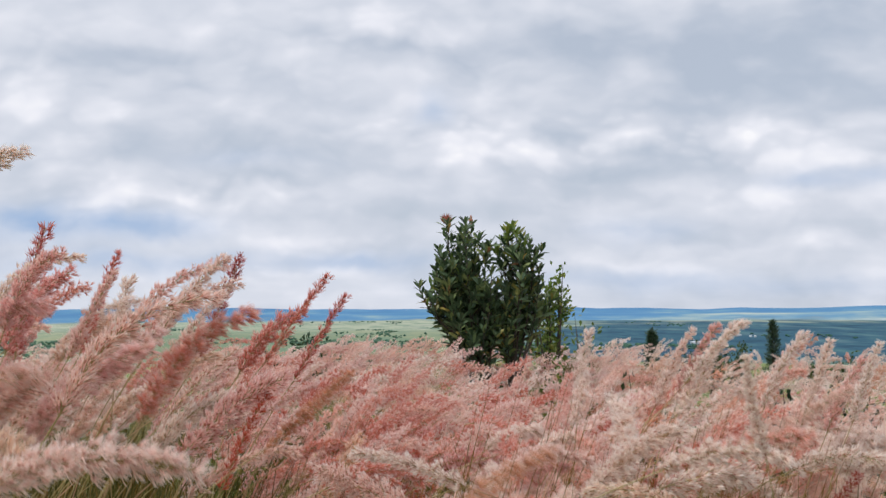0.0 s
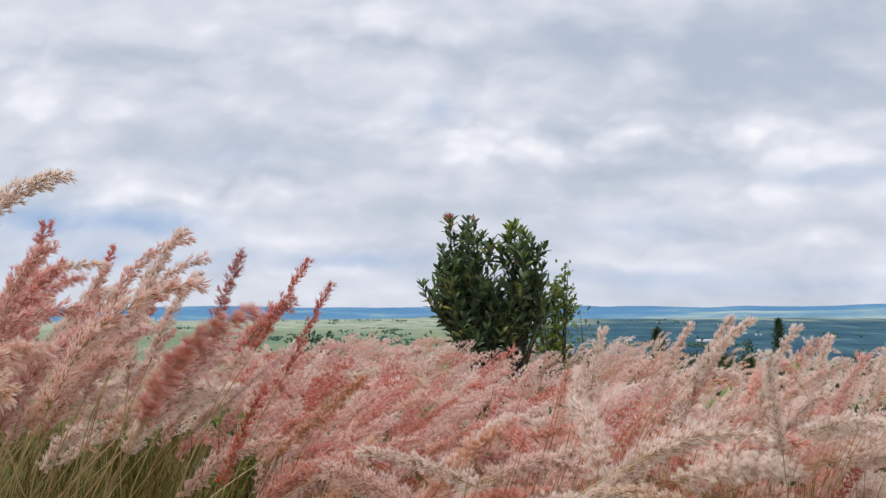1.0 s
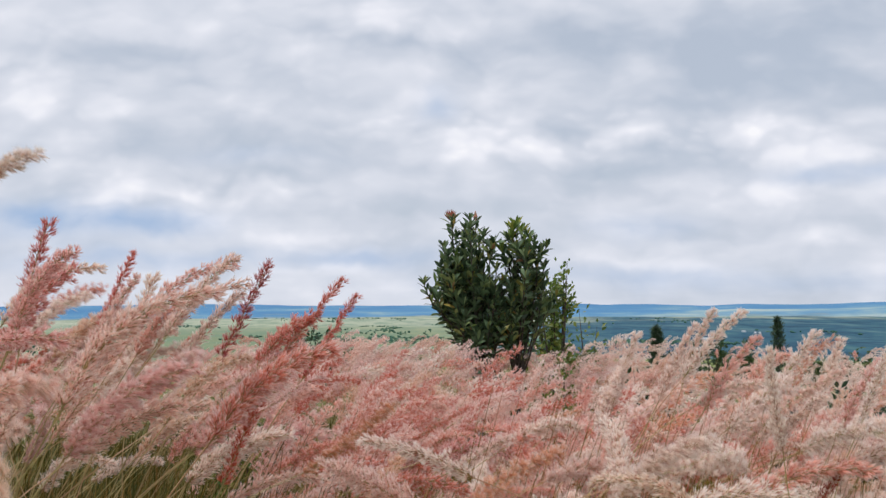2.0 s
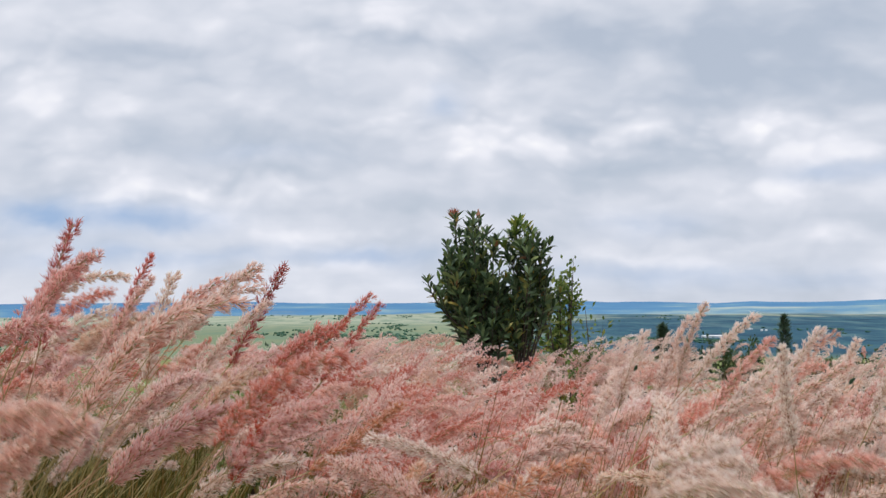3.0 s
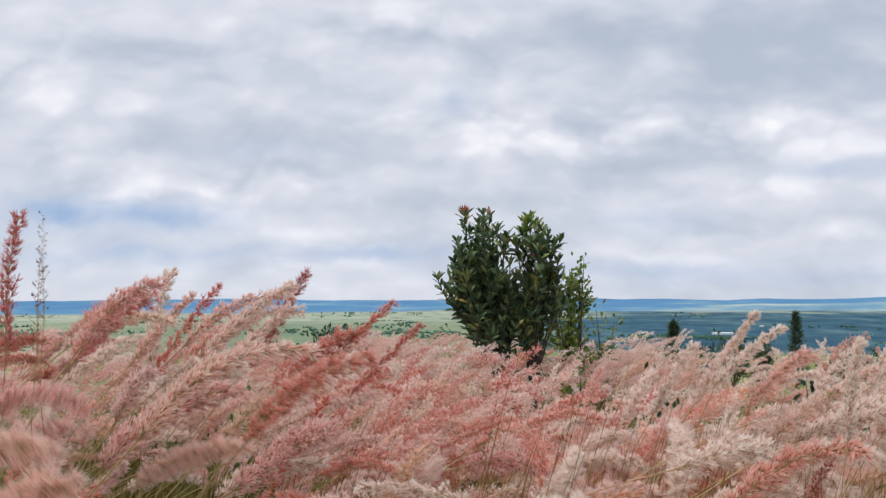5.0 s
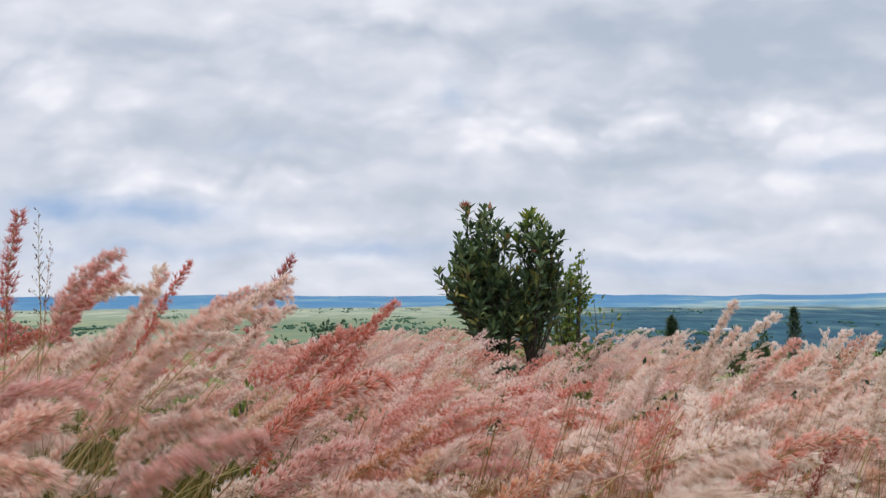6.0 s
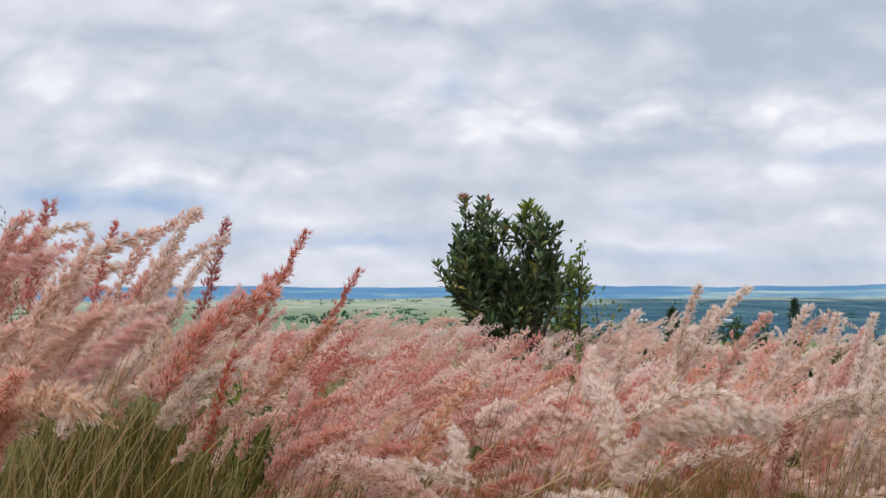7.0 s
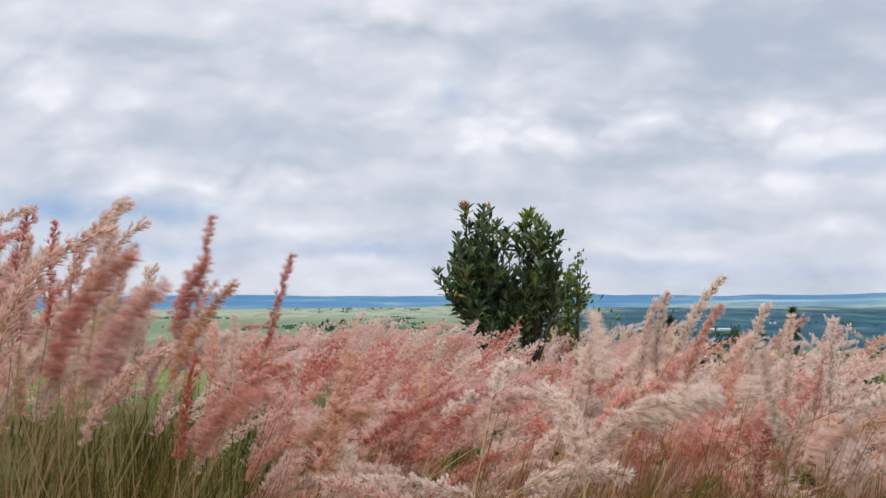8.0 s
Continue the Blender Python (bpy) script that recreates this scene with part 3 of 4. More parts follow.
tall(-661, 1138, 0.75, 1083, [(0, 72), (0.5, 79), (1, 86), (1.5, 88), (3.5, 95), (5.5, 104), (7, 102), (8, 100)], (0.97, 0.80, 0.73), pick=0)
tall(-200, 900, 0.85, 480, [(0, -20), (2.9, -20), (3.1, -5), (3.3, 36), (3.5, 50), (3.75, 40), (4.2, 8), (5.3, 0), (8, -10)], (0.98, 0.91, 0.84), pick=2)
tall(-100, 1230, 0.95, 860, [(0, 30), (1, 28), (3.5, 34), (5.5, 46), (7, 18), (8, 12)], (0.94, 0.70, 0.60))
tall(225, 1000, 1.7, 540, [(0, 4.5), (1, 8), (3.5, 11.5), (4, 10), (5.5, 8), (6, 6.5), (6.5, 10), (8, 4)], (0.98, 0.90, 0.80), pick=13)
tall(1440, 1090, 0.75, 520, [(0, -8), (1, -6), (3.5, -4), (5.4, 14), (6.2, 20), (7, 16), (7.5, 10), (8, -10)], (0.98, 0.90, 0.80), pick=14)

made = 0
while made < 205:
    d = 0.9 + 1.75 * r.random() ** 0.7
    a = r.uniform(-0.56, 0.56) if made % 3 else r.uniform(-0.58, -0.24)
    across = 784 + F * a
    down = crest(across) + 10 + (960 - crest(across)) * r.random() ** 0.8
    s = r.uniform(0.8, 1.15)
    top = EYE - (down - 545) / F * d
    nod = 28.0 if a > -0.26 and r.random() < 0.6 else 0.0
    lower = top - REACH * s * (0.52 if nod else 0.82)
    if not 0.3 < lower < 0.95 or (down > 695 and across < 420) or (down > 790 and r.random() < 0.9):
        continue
    # low heads coloured redder to stand for the warm shade under upper plumes
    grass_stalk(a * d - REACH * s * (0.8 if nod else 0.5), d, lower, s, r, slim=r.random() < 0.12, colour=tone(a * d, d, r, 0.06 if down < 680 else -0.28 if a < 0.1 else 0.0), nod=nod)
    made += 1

# far tufts, too many to count, each swaying as one
TUFTS = []


def tuft(heads, branches, hairs, hair_w):
    s = Soup()
    for j in range(heads):
        fx, fy = rng.gauss(0, 0.13), rng.gauss(0, 0.13)
        top = rng.uniform(0.60, 0.88)
        lean = radians(rng.uniform(5, 75))
        tip = (fx + top * 0.32, fy + rng.uniform(-0.06, 0.06), top)
        culm(s, rng, (fx, fy, 0), tip, -0.06, 0.0011, 0.0008)
        panicle(s, rng, tip, (math.sin(lean), rng.uniform(-0.6, 0.6), math.cos(lean)), rng.uniform(0.17, 0.24), rng.uniform(0.020, 0.030), branches, hairs, hair_w, rng.uniform(0.3, 1.5), True, rng.uniform(-0.85, 1))
    for j in range(8):
        blade(s, (rng.gauss(0, 0.1), rng.gauss(0, 0.1), 0), rng.uniform(0, 6.28), rng.uniform(0.3, 0.6), 0.007, rng.uniform(0.15, 0.5), 3)
    s.ripe.extend([0.0] * (len(s.v) - len(s.ripe)))
    return s.mesh("grass_tuft", [M_HAIR, M_HUSK, M_STEM, M_BLADE])


# low shrubs among the grass
LOW_SHRUBS = [(0.84, 4.2), (1.40, 4.0), (1.86, 4.4), (-0.95, 4.4), (0.22, 5.6)]
NEAR_TUFTS = [tuft(10, 56, 6, 0.0014) for i in range(6)]
FAR_TUFTS = [tuft(12, 36, 5, 0.0022) for i in range(6)]
for i in range(325):
    if i < 85:
        d, a = r.uniform(2.0, 3.7), r.uniform(-0.62, 0.62)
        if a < -0.18:
            continue
    else:
        d, a = 3.2 + 6.2 * r.random() ** 0.7, r.uniform(-0.60, 0.60) if i % 3 else r.uniform(-0.22, 0.25)
        if d < 4.4 and a < -0.2 and r.random() < 0.5:
            continue
    x, y = a * d - 0.3, d
    if math.hypot(x + 0.1 - 0.32, y - 6.5) < 0.4 or any(abs(x + 0.15 - sx) < 0.3 and sy - 1.5 < y < sy + 0.25 for sx, sy in LOW_SHRUBS):
        continue
    ob = new("grass_tuft", r.choice(NEAR_TUFTS if d < 3.5 else FAR_TUFTS))
    size = r.uniform(0.9, 1.1) if d < 3.5 else r.uniform(0.82, 1.0)
    if d > 2.6 and -0.14 < (x + 0.3) / d < 0.16:
        size *= 0.72 if 0.055 < (x + 0.3) / d < 0.10 else 1.04 if (x + 0.3) / d < 0.055 else 0.95
    if d > 3.2 and 0.2 < (x + 0.3) / d < 0.42:
        size *= 0.88
    ob.location, ob.scale = (x, y, land_height(x, y) - 0.01), (size,) * 3
    ob.color = tone(x, y, r, -0.22 if d < 3.2 else -0.04)
    tagged(ob, "dense pink feathery natal grass bending in the wind", "grass", kind="stuff")
    TUFTS.append((ob, r.uniform(0.3, 0.55), r.uniform(-0.3, 0.3), r.gauss(0, 38)))

# the meadow goes on to the sides and behind
SPARSE_TUFTS = [tuft(9, 14, 3, 0.0036) for i in range(4)]
for i in range(80):
    g = r.uniform(radians(42), radians(318))
    d = 1.3 + 7.0 * math.sqrt(r.random())
    x, y = d * math.sin(g), d * math.cos(g)
    ob = new("grass_tuft", r.choice(SPARSE_TUFTS))
    ob.location, ob.scale = (x, y, land_height(x, y) - 0.01), (r.uniform(0.82, 1.0),) * 3
    ob.color = tone(x, abs(y) + 0.5, r)
    tagged(ob, "pink feathery natal grass in loose tufts", "grass", kind="stuff")
    if i % 3 == 0:
        TUFTS.append((ob, r.uniform(0.3, 0.55), r.uniform(-0.3, 0.3), r.gauss(0, 38)))

# low green and straw blades between the stalks
BLADES = []
for i in range(5):
    s = Soup()
    for j in range(46):
        blade(s, (rng.gauss(0, 0.10), rng.gauss(0, 0.10), 0), rng.uniform(0, 6.28), rng.uniform(0.35, 0.85), rng.uniform(0.003, 0.007), rng.uniform(0.05, 0.5))
    BLADES.append(s.mesh("grass_blades", [M_BLADE]))
TALL_BLADES = []
for i in range(4):
    s = Soup()
    for j in range(54):
        blade(s, (rng.gauss(0, 0.11), rng.gauss(0, 0.11), 0), rng.gauss(0, 0.9), rng.uniform(0.55, 1.08), rng.uniform(0.0022, 0.0048), rng.uniform(0.03, 0.5))
    TALL_BLADES.append(s.mesh("grass_blades", [M_BLADE if i < 2 else M_STRAW]))
for i in range(379):
    if i < 150:
        d, a = 0.8 + 7.5 * r.random() ** 1.3, r.uniform(-0.62, 0.62)
    elif i >= 325:
        d, a = r.uniform(1.25, 1.75), r.uniform(0.06, 0.32) if i % 4 else r.uniform(-0.14, 0.06)
    else:
        d, a = r.uniform(1.15, 2.6), r.uniform(-0.56, -0.18) if i % 2 else r.uniform(-0.05, 0.38)
    ob = new("grass_blades", r.choice(BLADES if i < 150 else TALL_BLADES[:3] if a < -0.18 else TALL_BLADES[2:]))
    ob.matrix_basis = pose(a * d, d, land_height(a * d, d) - 0.01, 0, r.uniform(0, 12), 0) @ Matrix.Diagonal((1, 1, 1.1 if i >= 150 else 1.0, 1))
    tagged(ob, "olive and straw-coloured grass blades at ground level", "grass", kind="stuff")


# ---- shrubs and trees ----
def leaf_mesh(name, mat, length, width, fold=0.25, bend=0.12):
    s, vs, fs = Soup(), [], []
    for i in range(5):
        u = i / 4
        half = width * 0.5 * (math.sin(math.pi * min(1, 0.10 + 0.86 * u ** 1.5)) ** 0.75 if i < 4 else 0.05)
        c = Vector((0, -bend * length * u * u, length * u))
        vs += [c + Vector((-half, fold * half, 0)), c, c + Vector((half, fold * half, 0))]
    for i in range(4):
        a = i * 3
        fs += [(a, a + 1, a + 4, a + 3), (a + 1, a + 2, a + 5, a + 4)]
    s.add(vs, fs)
    return s.mesh(name, [mat], True)


def aim(p, d, spin=0.0):
    return Matrix.Translation(p) @ Vector(d).to_track_quat("Z", "Y").to_matrix().to_4x4() @ Matrix.Rotation(spin, 4, "Z")


def protea_bush(x, y):
    r = random.Random(5)
    z0 = land_height(x, y)
    root = tagged(new("protea_bush"), "dark green leathery-leaved shrub with a pink flower head, standing in grass", "shrub")
    root.location = (x, y, z0 - 0.16)
    # stem ends: across, up, and where their leaves begin
    tips = [(-0.315, 1.90, 1.25), (-0.15, 1.92, 1.25), (-0.22, 1.80, 1.22), (-0.09, 1.82, 1.25), (-0.06, 1.74, 1.2), (-0.36, 1.74, 1.25),
            (-0.34, 1.60, 1.2), (-0.13, 1.68, 1.12), (-0.49, 1.49, 1.30), (-0.43, 1.43, 1.22), (-0.26, 1.66, 1.15), (-0.16, 1.54, 1.1),
            (0.13, 1.88, 1.35), (0.07, 1.79, 1.3), (0.20, 1.79, 1.3), (0.27, 1.71, 1.25), (0.31, 1.60, 1.22), (0.17, 1.66, 1.2), (0.05, 1.62, 1.15),
            (0.12, 1.48, 1.1), (0.29, 1.46, 1.15), (0.33, 1.36, 1.2), (-0.04, 1.42, 1.08), (-0.28, 1.40, 1.1), (0.22, 1.36, 1.16),
            (-0.20, 1.28, 1.02), (0.24, 1.56, 1.15), (-0.10, 1.32, 1.02), (0.08, 1.34, 1.14), (0.02, 1.50, 1.1), (0.03, 1.40, 1.1), (-0.01, 1.33, 1.05), (0.05, 1.27, 1.05), (0.0, 1.45, 1.15), (0.16, 1.26, 1.1), (0.10, 1.38, 1.15), (-0.33, 1.30, 1.1), (-0.37, 1.39, 1.15), (-0.17, 1.16, 0.98), (-0.07, 1.18, 1.0), (-0.30, 1.24, 1.05), (0.05, 1.17, 1.0), (-0.12, 1.24, 1.02), (-0.02, 1.58, 1.2), (-0.05, 1.48, 1.15), (-0.24, 1.26, 1.06),
            (-0.33, 1.68, 1.3), (-0.24, 1.72, 1.3), (-0.18, 1.76, 1.35), (-0.38, 1.60, 1.3), (-0.30, 1.52, 1.2), (0.0, 1.30, 1.08), (-0.28, 1.80, 1.45), (-0.19, 1.86, 1.5), (0.10, 1.85, 1.5), (0.16, 1.84, 1.45), (0.24, 1.77, 1.4), (-0.12, 1.78, 1.4)]
    trunks = {}
    for side, bx, bz in ((-1, -0.08, 0.98), (1, 0.13, 1.0)):
        s = Soup()
        fork = Vector((bx, 0.05 * side, bz))
        pts = [Vector((0.09 + 0.03 * side, 0.02 * side, 0)).lerp(fork, i / 6) + Vector((0.012 * math.sin(i * 1.7), 0.01 * math.cos(i * 2.1), 0)) for i in range(7)]
        s.tube(pts, [0.019 - 0.0012 * i for i in range(7)], 8)
        trunks[side] = fork
        part("trunk", s.mesh("trunk", [M_BARK], True), root, None, "grey-brown woody trunk")
    kinds = [leaf_mesh("leaf", M_LEAF, ln, w, 0.3, b) for ln, w, b in ((0.072, 0.0235, 0.10), (0.084, 0.025, 0.14), (0.064, 0.022, 0.05))]
    young = leaf_mesh("leaf", M_TIP_LEAF, 0.09, 0.022, 0.3, 0.08)
    spots = []
    for n, (tx, tz, lz) in enumerate(tips):
        fork = trunks[-1 if tx < -0.04 or (tx < 0.05 and n % 2) else 1]
        end = Vector((tx, r.uniform(-0.16, 0.16) if n > 1 else 0.0, tz))
        start = fork + Vector((r.uniform(-0.02, 0.02), r.uniform(-0.02, 0.02), r.uniform(-0.25, 0.0)))
        if tx < -0.4:
            start = Vector((-0.20, 0.0, 1.16))
        bow = Vector((0.35 * (tx - start.x), 0.3 * end.y, -0.06))

        def at(u):
            return start.lerp(end, u) + bow * (u * (1 - u) * 1.6)

        s = Soup()
        s.tube([at(i / 8) for i in range(9)], [0.0085 - 0.0007 * i for i in range(9)], 6)
        part("branch", s.mesh("branch", [M_BARK], True), root)
        run = (end - start).length
        lz -= 0.06 if -0.3 < tx < 0.02 else 0.0
        first = max(0.16, min(0.5, (lz - start.z) / max(0.05, end.z - start.z)))
        shoots = [(at, first, run, end)]
        for j in range(3):
            u0 = r.uniform(first, 0.9)
            a0 = at(u0)
            g = r.uniform(0, 6.28)
            a1 = a0 + Vector((math.cos(g) * 0.09, math.sin(g) * 0.09, r.uniform(0.08, 0.15)))
            shoots.append((lambda u, a0=a0, a1=a1: a0.lerp(a1, u), 0.2, (a1 - a0).length, a1))
            s = Soup()
            s.tube([a0, (a0 + a1) / 2, a1], [0.004, 0.003, 0.002], 5)
            part("twig", s.mesh("twig", [M_BARK]), root)
        for line, u, run, last in shoots:
            step, turn = 0.0138 / run, r.random() * 6
            while u < 1.0:
                p, d = line(u), (line(u + 0.03) - line(u - 0.03)).normalized()
                turn += 2.399
                e = d.orthogonal().normalized()
                out = e * math.cos(turn) + d.cross(e) * math.sin(turn)
                spread = 1.02 - 0.32 * u + r.gauss(0, 0.22)
                go = (d * math.cos(spread) + out * math.sin(spread) + Vector((0.05, 0, 0.06))).normalized()
                spots.append((aim(p, go, r.uniform(-1.2, 1.2)), young if (0.08 < tx < 0.18 and tz > 1.8 and u > 0.82) or r.random() < 0.012 else r.choice(kinds)))
                u += step * r.uniform(0.7, 1.4)
            for j in range(5 if n > 1 or last is not end else 0):
                g = j * 2.399
                go = (Vector((0, 0, 1)) + Vector((math.cos(g), math.sin(g), 0)) * r.uniform(0.4, 0.9)).normalized()
                spots.append((aim(last, go, r.uniform(-1, 1)), young if 0.08 < tx < 0.18 and tz > 1.8 else r.choice(kinds)))
    spots.sort(key=lambda q: q[0].translation.y)
    for m, me in spots[:300]:
        ob = new("leaf", me)
        ob.parent, ob.matrix_basis = root, m
    rest = Soup()
    slots = [M_LEAF, M_TIP_LEAF]
    for m, me in spots[300:]:
        rest.add([m @ v.co for v in me.vertices], [tuple(p.vertices) for p in me.polygons], 1 if me == young else 0)
    tagged(part("foliage", rest.mesh("foliage", slots, True), root), kind="stuff")
    # flower heads
    for fx, fz, size, opened in ((-0.315, 1.94, 0.068, True), (-0.15, 1.94, 0.052, False), (-0.04, 1.76, 0.036, False)):
        s = Soup()
        for ring, (tilt, ln, cnt) in enumerate(((1.05, 0.8, 14), (0.7, 0.95, 12), (0.35, 1.0, 9)) if opened else ((0.28, 1.0, 10), (0.15, 1.1, 7))):
            for j in range(cnt):
                g = math.tau * (j + 0.5 * ring) / cnt
                out = Vector((math.cos(g), math.sin(g), 0))
                w = Vector((-out.y, out.x, 0)) * size * 0.17
                up = Vector((0, 0, 1))
                mid = out * (size * 0.35 * math.sin(tilt) + size * 0.14) + up * size * 0.45 * ln
                end = out * size * ln * math.sin(tilt) * (1.0 if opened else 0.35) + up * size * ln * (0.55 + 0.6 * math.cos(tilt))
                s.add([out * size * 0.1 - w * 0.6, out * size * 0.1 + w * 0.6, mid + w, mid - w, end], [(0, 1, 2, 3), (3, 2, 4)])
        cap = part("flower_head", s.mesh("flower_head", [M_FLOWER]), root, pose(fx, 0.0, fz - 0.02), "open pink flower head" if opened else "closed brownish-pink bud")
    return root


def leafy_shrub(x, y, spread, height, mat, label, seed, leaf=0.03, stems=9, count=420, name="shrub", pointed=False):
    """A many-stemmed shrub with small leaves along its twigs."""
    r = random.Random(seed)
    root = tagged(new(name), label, "shrub" if not pointed else "tree")
    root.location = (x, y, land_height(x, y) - 0.02)
    wood, leaves = Soup(), Soup()
    twigs = []
    for i in range(stems):
        a = r.uniform(0, 6.28)
        h = height * r.uniform(0.6, 1.0)
        out = spread * (0.9 if not pointed else 0.5) * r.uniform(0.2, 1.0)
        base = Vector((r.gauss(0, 0.03), r.gauss(0, 0.03), 0))
        end = Vector((math.cos(a) * out, math.sin(a) * out, h))
        if pointed and i == 0:
            end = Vector((0.02, 0, height))
        pts = [base.lerp(end, u) + Vector((0, 0, 0.15 * h * u * (1 - u))) for u in (0, 0.25, 0.5, 0.75, 1)]
        wood.tube(pts, [0.012 * height, 0.010 * height, 0.007 * height, 0.004 * height, 0.001], 5)
        for j in range(6):
            u = r.uniform(0.25, 0.95)
            p = base.lerp(end, u) + Vector((0, 0, 0.15 * h * u * (1 - u)))
            q = p + Vector((r.gauss(0, 1), r.gauss(0, 1), abs(r.gauss(0.5, 0.6)))).normalized() * spread * r.uniform(0.25, 0.55) * (1.25 - u)
            wood.tube([p, (p + q) / 2, q], [0.004 * height, 0.003 * height, 0.001], 3)
            twigs.append((p, q))
        twigs.append((pts[2], end))
    for i in range(count):
        p, q = r.choice(twigs)
        c = p.lerp(q, r.uniform(0.15, 1.05)) + Vector((r.gauss(0, 1), r.gauss(0, 1), r.gauss(0, 1))) * leaf * 0.7
        d = ((q - p).normalized() + Vector((r.gauss(0, 0.7), r.gauss(0, 0.7), r.gauss(0, 0.7)))).normalized()
        e = d.orthogonal().normalized()
        e = (e * math.cos(i) + d.cross(e) * math.sin(i)) * leaf * 0.26
        n = d.cross(e).normalized() * leaf * 0.06
        ln = leaf * r.uniform(0.7, 1.3)
        leaves.add([c, c + d * ln * 0.5 + e + n, c + d * ln, c + d * ln * 0.5 - e + n, c + d * ln * 0.45], [(0, 1, 4), (1, 2, 4), (2, 3, 4), (3, 0, 4)])
    tagged(part("wood", wood.mesh("wood", [M_BARK]), root), kind="stuff")
    tagged(part("foliage", leaves.mesh("foliage", [mat]), root), kind="stuff")
    return root


BUSH = protea_bush(0.33, 6.5)


def spot(across, d):
    return (across - 784) / F * d


leafy_shrub(spot(978, 7.4), 7.4, 0.22, 1.56, M_SHRUB_LEAF, "light green twiggy shrub beside the dark bush", 3, 0.045, 14, 2000)
leafy_shrub(spot(1025, 7.7), 7.7, 0.15, 1.20, M_SHRUB_LEAF, "thin small-leaved green sapling in the grass", 4, 0.05, 8, 760, "sapling")
leafy_shrub(spot(905, 7.2), 7.2, 0.18, 1.0, M_SHRUB_LEAF, "low bright green shrub behind the dark bush", 8, 0.04, 9, 500)
leafy_shrub(spot(985, 6.2), 6.2, 0.13, 0.98, M_SHRUB_LEAF, "low green shrub among pink grass", 10, 0.04, 9, 420)
for k, (sx, sy) in enumerate(LOW_SHRUBS):
    leafy_shrub(sx, sy, 0.14 + 0.03 * (k % 2), 0.90, M_DARK_LEAF if k != 3 else M_SHRUB_LEAF, "low dark green shrub in a gap of the grass" if k != 3 else "low green shrub among pink grass", 11 + k, 0.045, 9, 520)
leafy_shrub(spot(540, 14), 14, 0.45, 0.95, M_DARK_LEAF, "round dark green bush on the slope", 15, 0.08, 12, 900)


def conifer(x, y, height, spread, seed):
    """A narrow conifer: straight trunk, short whorled branches with needle sprays."""
    r = random.Random(seed)
    root = tagged(new("conifer"), "narrow dark green conifer on the grassy slope", "tree", "conifers on the slope")
    root.location = (x, y, land_height(x, y) - 0.05)
    s = Soup()
    s.tube([(0.02 * math.sin(i), 0.02 * math.cos(2 * i), height * i / 6) for i in range(7)], [0.05 * (1.02 - i / 6) for i in range(7)], 7)
    part("trunk", s.mesh("trunk", [M_BARK], True), root)
    wood, needles = Soup(), Soup()
    for i in range(110):
        u = 0.08 + 0.92 * (i / 110)
        g = i * 2.399 + r.random()
        reach = spread * (1.06 - u) ** 0.75 * r.uniform(0.55, 1.2)
        p = Vector((0, 0, height * u))
        q = p + Vector((math.cos(g) * reach, math.sin(g) * reach, reach * r.uniform(0.2, 0.7)))
        wood.tube([p, (p + q) / 2, q], [0.008, 0.006, 0.002], 3)
        for j in range(18):
            c = p.lerp(q, r.uniform(0.25, 1.08)) + Vector((r.gauss(0, 0.02), r.gauss(0, 0.02), r.gauss(0, 0.02)))
            d = ((q - p).normalized() * 0.6 + Vector((r.gauss(0, 0.5), r.gauss(0, 0.5), r.gauss(0.3, 0.5)))).normalized()
            e = d.orthogonal().normalized() * 0.016
            needles.add([c - e, c + e, c + d * r.uniform(0.07, 0.13)], [(0, 1, 2)])
    tagged(part("wood", wood.mesh("wood", [M_BARK]), root), kind="stuff")
    tagged(part("foliage", needles.mesh("foliage", [M_DARK_LEAF]), root), kind="stuff")


conifer(spot(1152, 22), 22, 1.50, 0.28, 16)
conifer(spot(1365, 26), 26, 2.15, 0.36, 17)
for k, (across, d, sp, h) in enumerate(((1210, 28, 0.8, 1.6), (1255, 34, 1.0, 2.1), (1300, 30, 0.8, 1.7), (640, 30, 0.8, 1.3), (720, 34, 0.9, 1.5), (590, 36, 1.0, 1.8), (470, 30, 0.7, 1.4), (1430, 28, 0.8, 1.2), (1500, 32, 0.9, 1.5))):
    leafy_shrub(spot(across, d), d, sp, h, M_HILL_LEAF if k % 3 else M_DARK_LEAF, "rounded green bush on the hillside", 30 + k, 0.14, 12, 800)


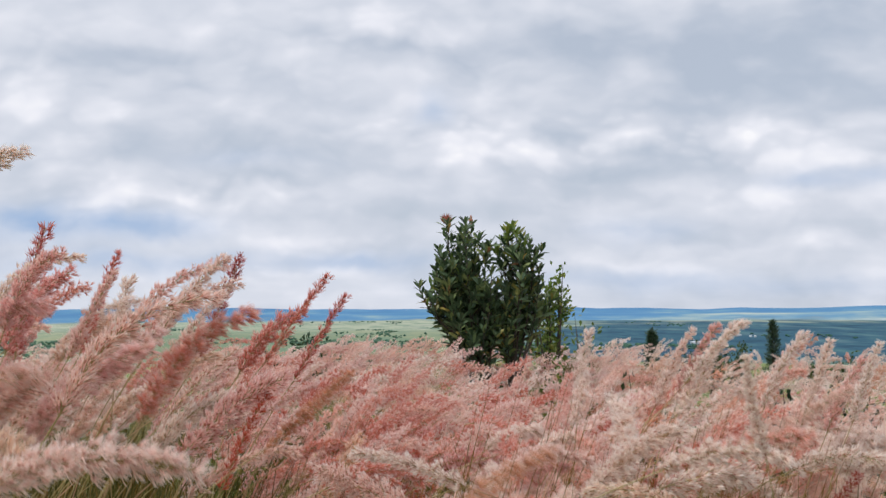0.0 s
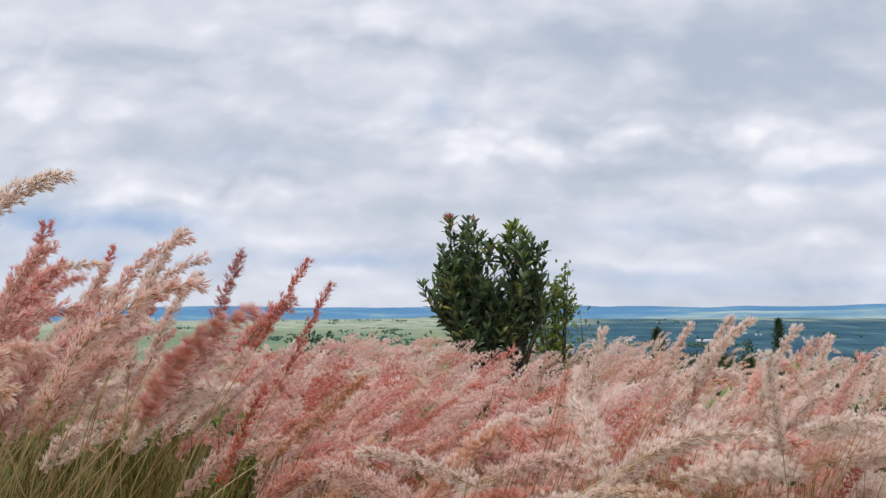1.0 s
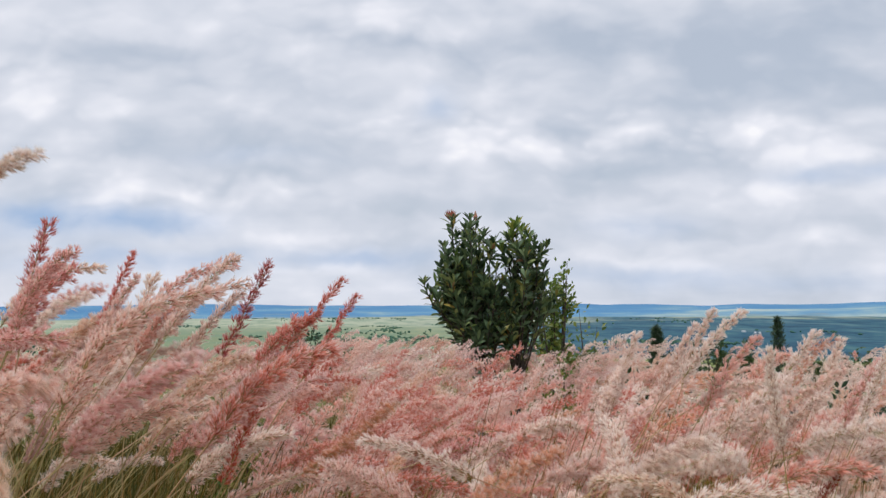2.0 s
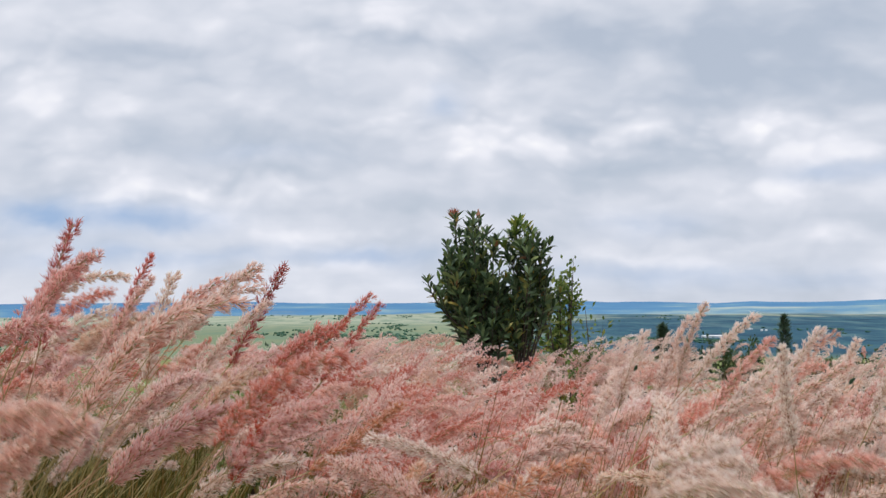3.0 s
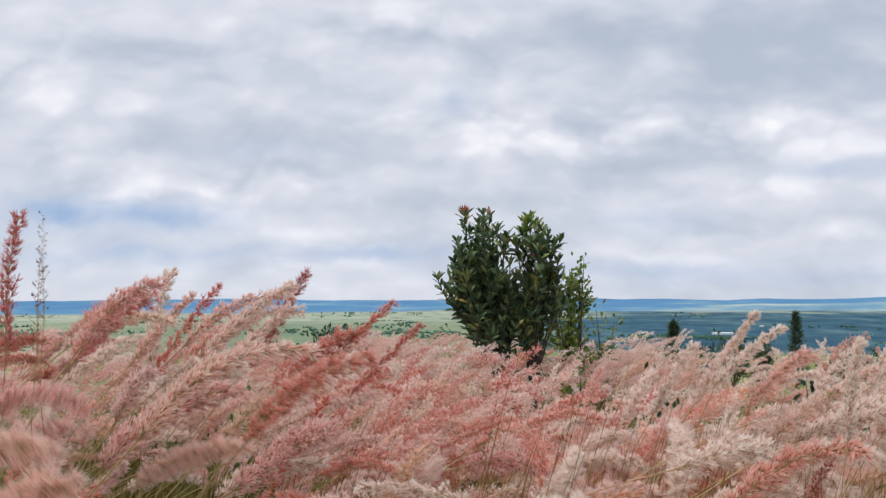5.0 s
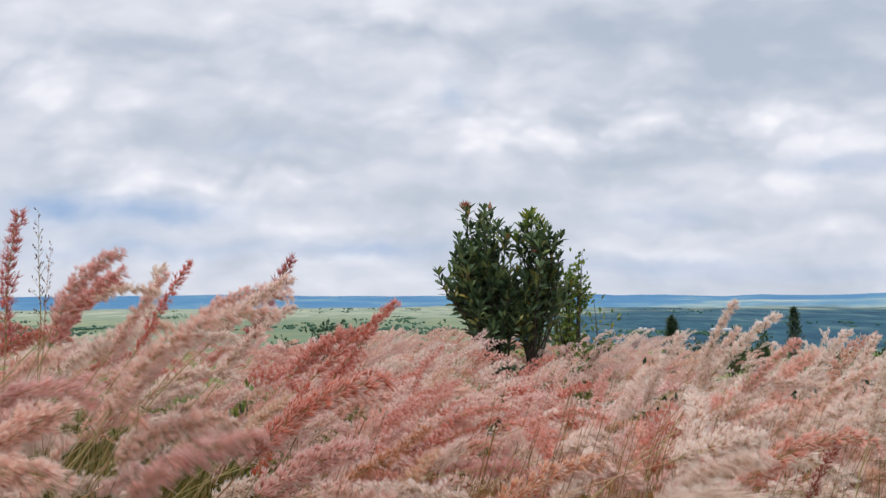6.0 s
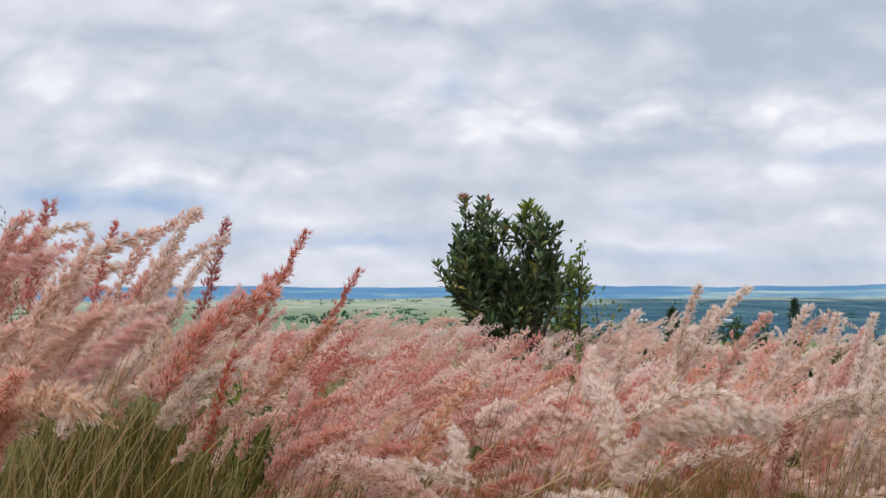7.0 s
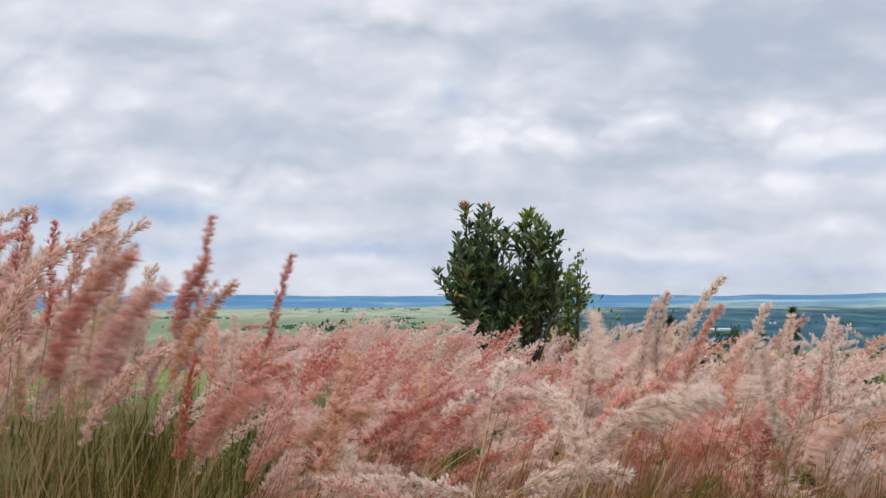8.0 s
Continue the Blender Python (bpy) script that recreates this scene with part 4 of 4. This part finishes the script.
# ---- the far plain: woods and white farm sheds ----
def far_woods():
    r = random.Random(77)
    s = Soup()
    for k in range(2600):
        cy = 1120 + 330 * r.random() if k < 1100 else 950 + 2300 * r.random() ** 1.3
        a = r.uniform(-0.62, 0.62)
        thick = noise.noise((a * cy * 0.004, cy * 0.0022, 2.0)) + 0.5 * noise.noise((a * cy * 0.017, cy * 0.008, 5.0))
        if thick < (0.02 if k < 1100 else 0.22) + (0.25 if a > 0.12 else 0.0):
            continue
        for m in range(r.randint(1, 7)):
            x, y = a * cy + r.gauss(0, 7), cy + r.gauss(0, 30)
            z = land_height(x, y)
            w, h = r.uniform(1.2, 3.8), r.uniform(1.2, 3.8)
            vs = [(x, y, z - 0.5)]
            for ring, (rr, zz) in enumerate(((0.8, 0.2), (1.0, 0.55), (0.55, 0.88))):
                for j in range(6):
                    g = math.tau * (j + 0.5 * ring) / 6
                    q = rr * w * r.uniform(0.75, 1.2)
                    vs.append((x + q * math.cos(g), y + q * math.sin(g), z + h * zz * r.uniform(0.85, 1.1)))
            vs.append((x, y, z + h))
            fs = []
            for j in range(6):
                n = (j + 1) % 6
                fs += [(0, 1 + n, 1 + j), (1 + j, 1 + n, 7 + n, 7 + j), (7 + j, 7 + n, 13 + n, 13 + j), (13 + j, 13 + n, 19)]
            s.add(vs, fs)
    mat = leafy("far_foliage", green((0.055, 0.13, 0.10), (0.085, 0.17, 0.12), (0.12, 0.21, 0.13)), 0.1, 0.9, 0.05)
    tagged(new("far_woods", s.mesh("far_woods", [mat])), "scattered dark green trees across the plain", "trees", kind="stuff")


far_woods()


def farm_shed(across, down, length, depth, height):
    d = (EYE + 47.2) * F / (down - 545)
    x = spot(across, d)
    z = land_height(x, d)
    root = tagged(new("farm_shed"), "long low white farm shed on the far plain", "shed", "sheds on the plain")
    root.location = (x, d, z - 0.3)
    s = Soup()
    a, b, c = length / 2, depth / 2, height
    s.add([(-a, -b, 0), (a, -b, 0), (a, b, 0), (-a, b, 0), (-a, -b, c), (a, -b, c), (a, b, c), (-a, b, c), (-a, 0, c * 1.4), (a, 0, c * 1.4)],
          [(0, 1, 5, 4), (2, 3, 7, 6), (1, 2, 6, 9, 5), (3, 0, 4, 8, 7)])
    part("wall", s.mesh("wall", [M_SHED]), root)
    s = Soup()
    o, e = 1.02 * a, b * 1.1
    s.add([(-o, -e, c), (o, -e, c), (o, 0, c * 1.42), (-o, 0, c * 1.42), (-o, e, c), (o, e, c),
           (-o, -e, c + 0.3), (o, -e, c + 0.3), (o, 0, c * 1.42 + 0.3), (-o, 0, c * 1.42 + 0.3), (-o, e, c + 0.3), (o, e, c + 0.3)],
          [(6, 7, 8, 9), (9, 8, 11, 10), (0, 3, 2, 1), (3, 4, 5, 2), (0, 1, 7, 6), (4, 10, 11, 5), (0, 6, 9, 3), (3, 9, 10, 4), (1, 2, 8, 7), (2, 5, 11, 8)])
    part("roof", s.mesh("roof", [M_ROOF]), root, None, "pale sheet-metal roof")


for across, down, ln, dp, h in ((1238, 609, 26, 8, 2.4), (1098, 606, 4, 3, 2.0), (1106, 606, 3, 3, 1.8), (1306, 597, 6, 5, 1.8), (1326, 599, 3, 3, 1.6), (1334, 599, 3, 3, 1.6), (1262, 624, 9, 4, 1.2)):
    farm_shed(across, down, ln, dp, h)


# ---- the wind ----
def motions():
    r = random.Random(11)
    times = [0.25 * i for i in range(33)]
    for root, upper, lower, gain, delay, heading, extra, own, slim in STALKS:
        place = root.location.copy()
        ph, sp = r.uniform(0, 6.28), r.uniform(4.0, 8.0)
        swing = r.gauss(-18, 22)
        low, high = [], []
        for t in times:
            calm = smooth(place.x / place.y, -0.36, -0.16)
            wind = gust(t + delay)
            lean = extra + gain * (wind + calm * (34 + 0.25 * (wind - 33) - wind)) + (1.5 + 0.07 * wind) * math.sin(ph + sp * t)
            yaw = heading + 6 * math.sin(ph * 2 + 2.1 * t) + swing * (wind - 30) / 20
            share = 0.12
            if own:
                lean = float(np.interp(t, *zip(*own))) + 0.8 * math.sin(ph + sp * t) - (2 if slim else 8)
                share, yaw = 0.0, heading
            low.append((t, Matrix.Translation(place) @ pose(0, 0, 0, 0, share * lean, heading)))
            high.append((t, pose(0, 0, lower, 2.5 * math.sin(ph + 1.3 * sp * t), (1 - share) * lean, yaw - heading)))
        walk(root, low)
        walk(upper, high)
    for ob, gain, delay, heading in TUFTS:
        place = ob.location.copy()
        ph, sp = r.uniform(0, 6.28), r.uniform(3.0, 5.0)
        rows = []
        for t in times[::1]:
            lean = 3 + 0.65 * gain * (gust(t + delay) - 26) + 2.0 * math.sin(ph + sp * t)
            rows.append((t, Matrix.Translation(place) @ pose(0, 0, 0.3, 0, 0, heading) @ pose(0, 0, 0, 1.5 * math.sin(ph + 3 * t), lean, 0) @ pose(0, 0, -0.3)))
        walk(ob, rows)
    at = BUSH.location.copy()
    walk(BUSH, [(t, Matrix.Translation(at) @ pose(0, 0, 0, 0.25 * math.sin(4.1 * t), 0.3 * math.sin(3.3 * t + 1), 0)) for t in times])


motions()
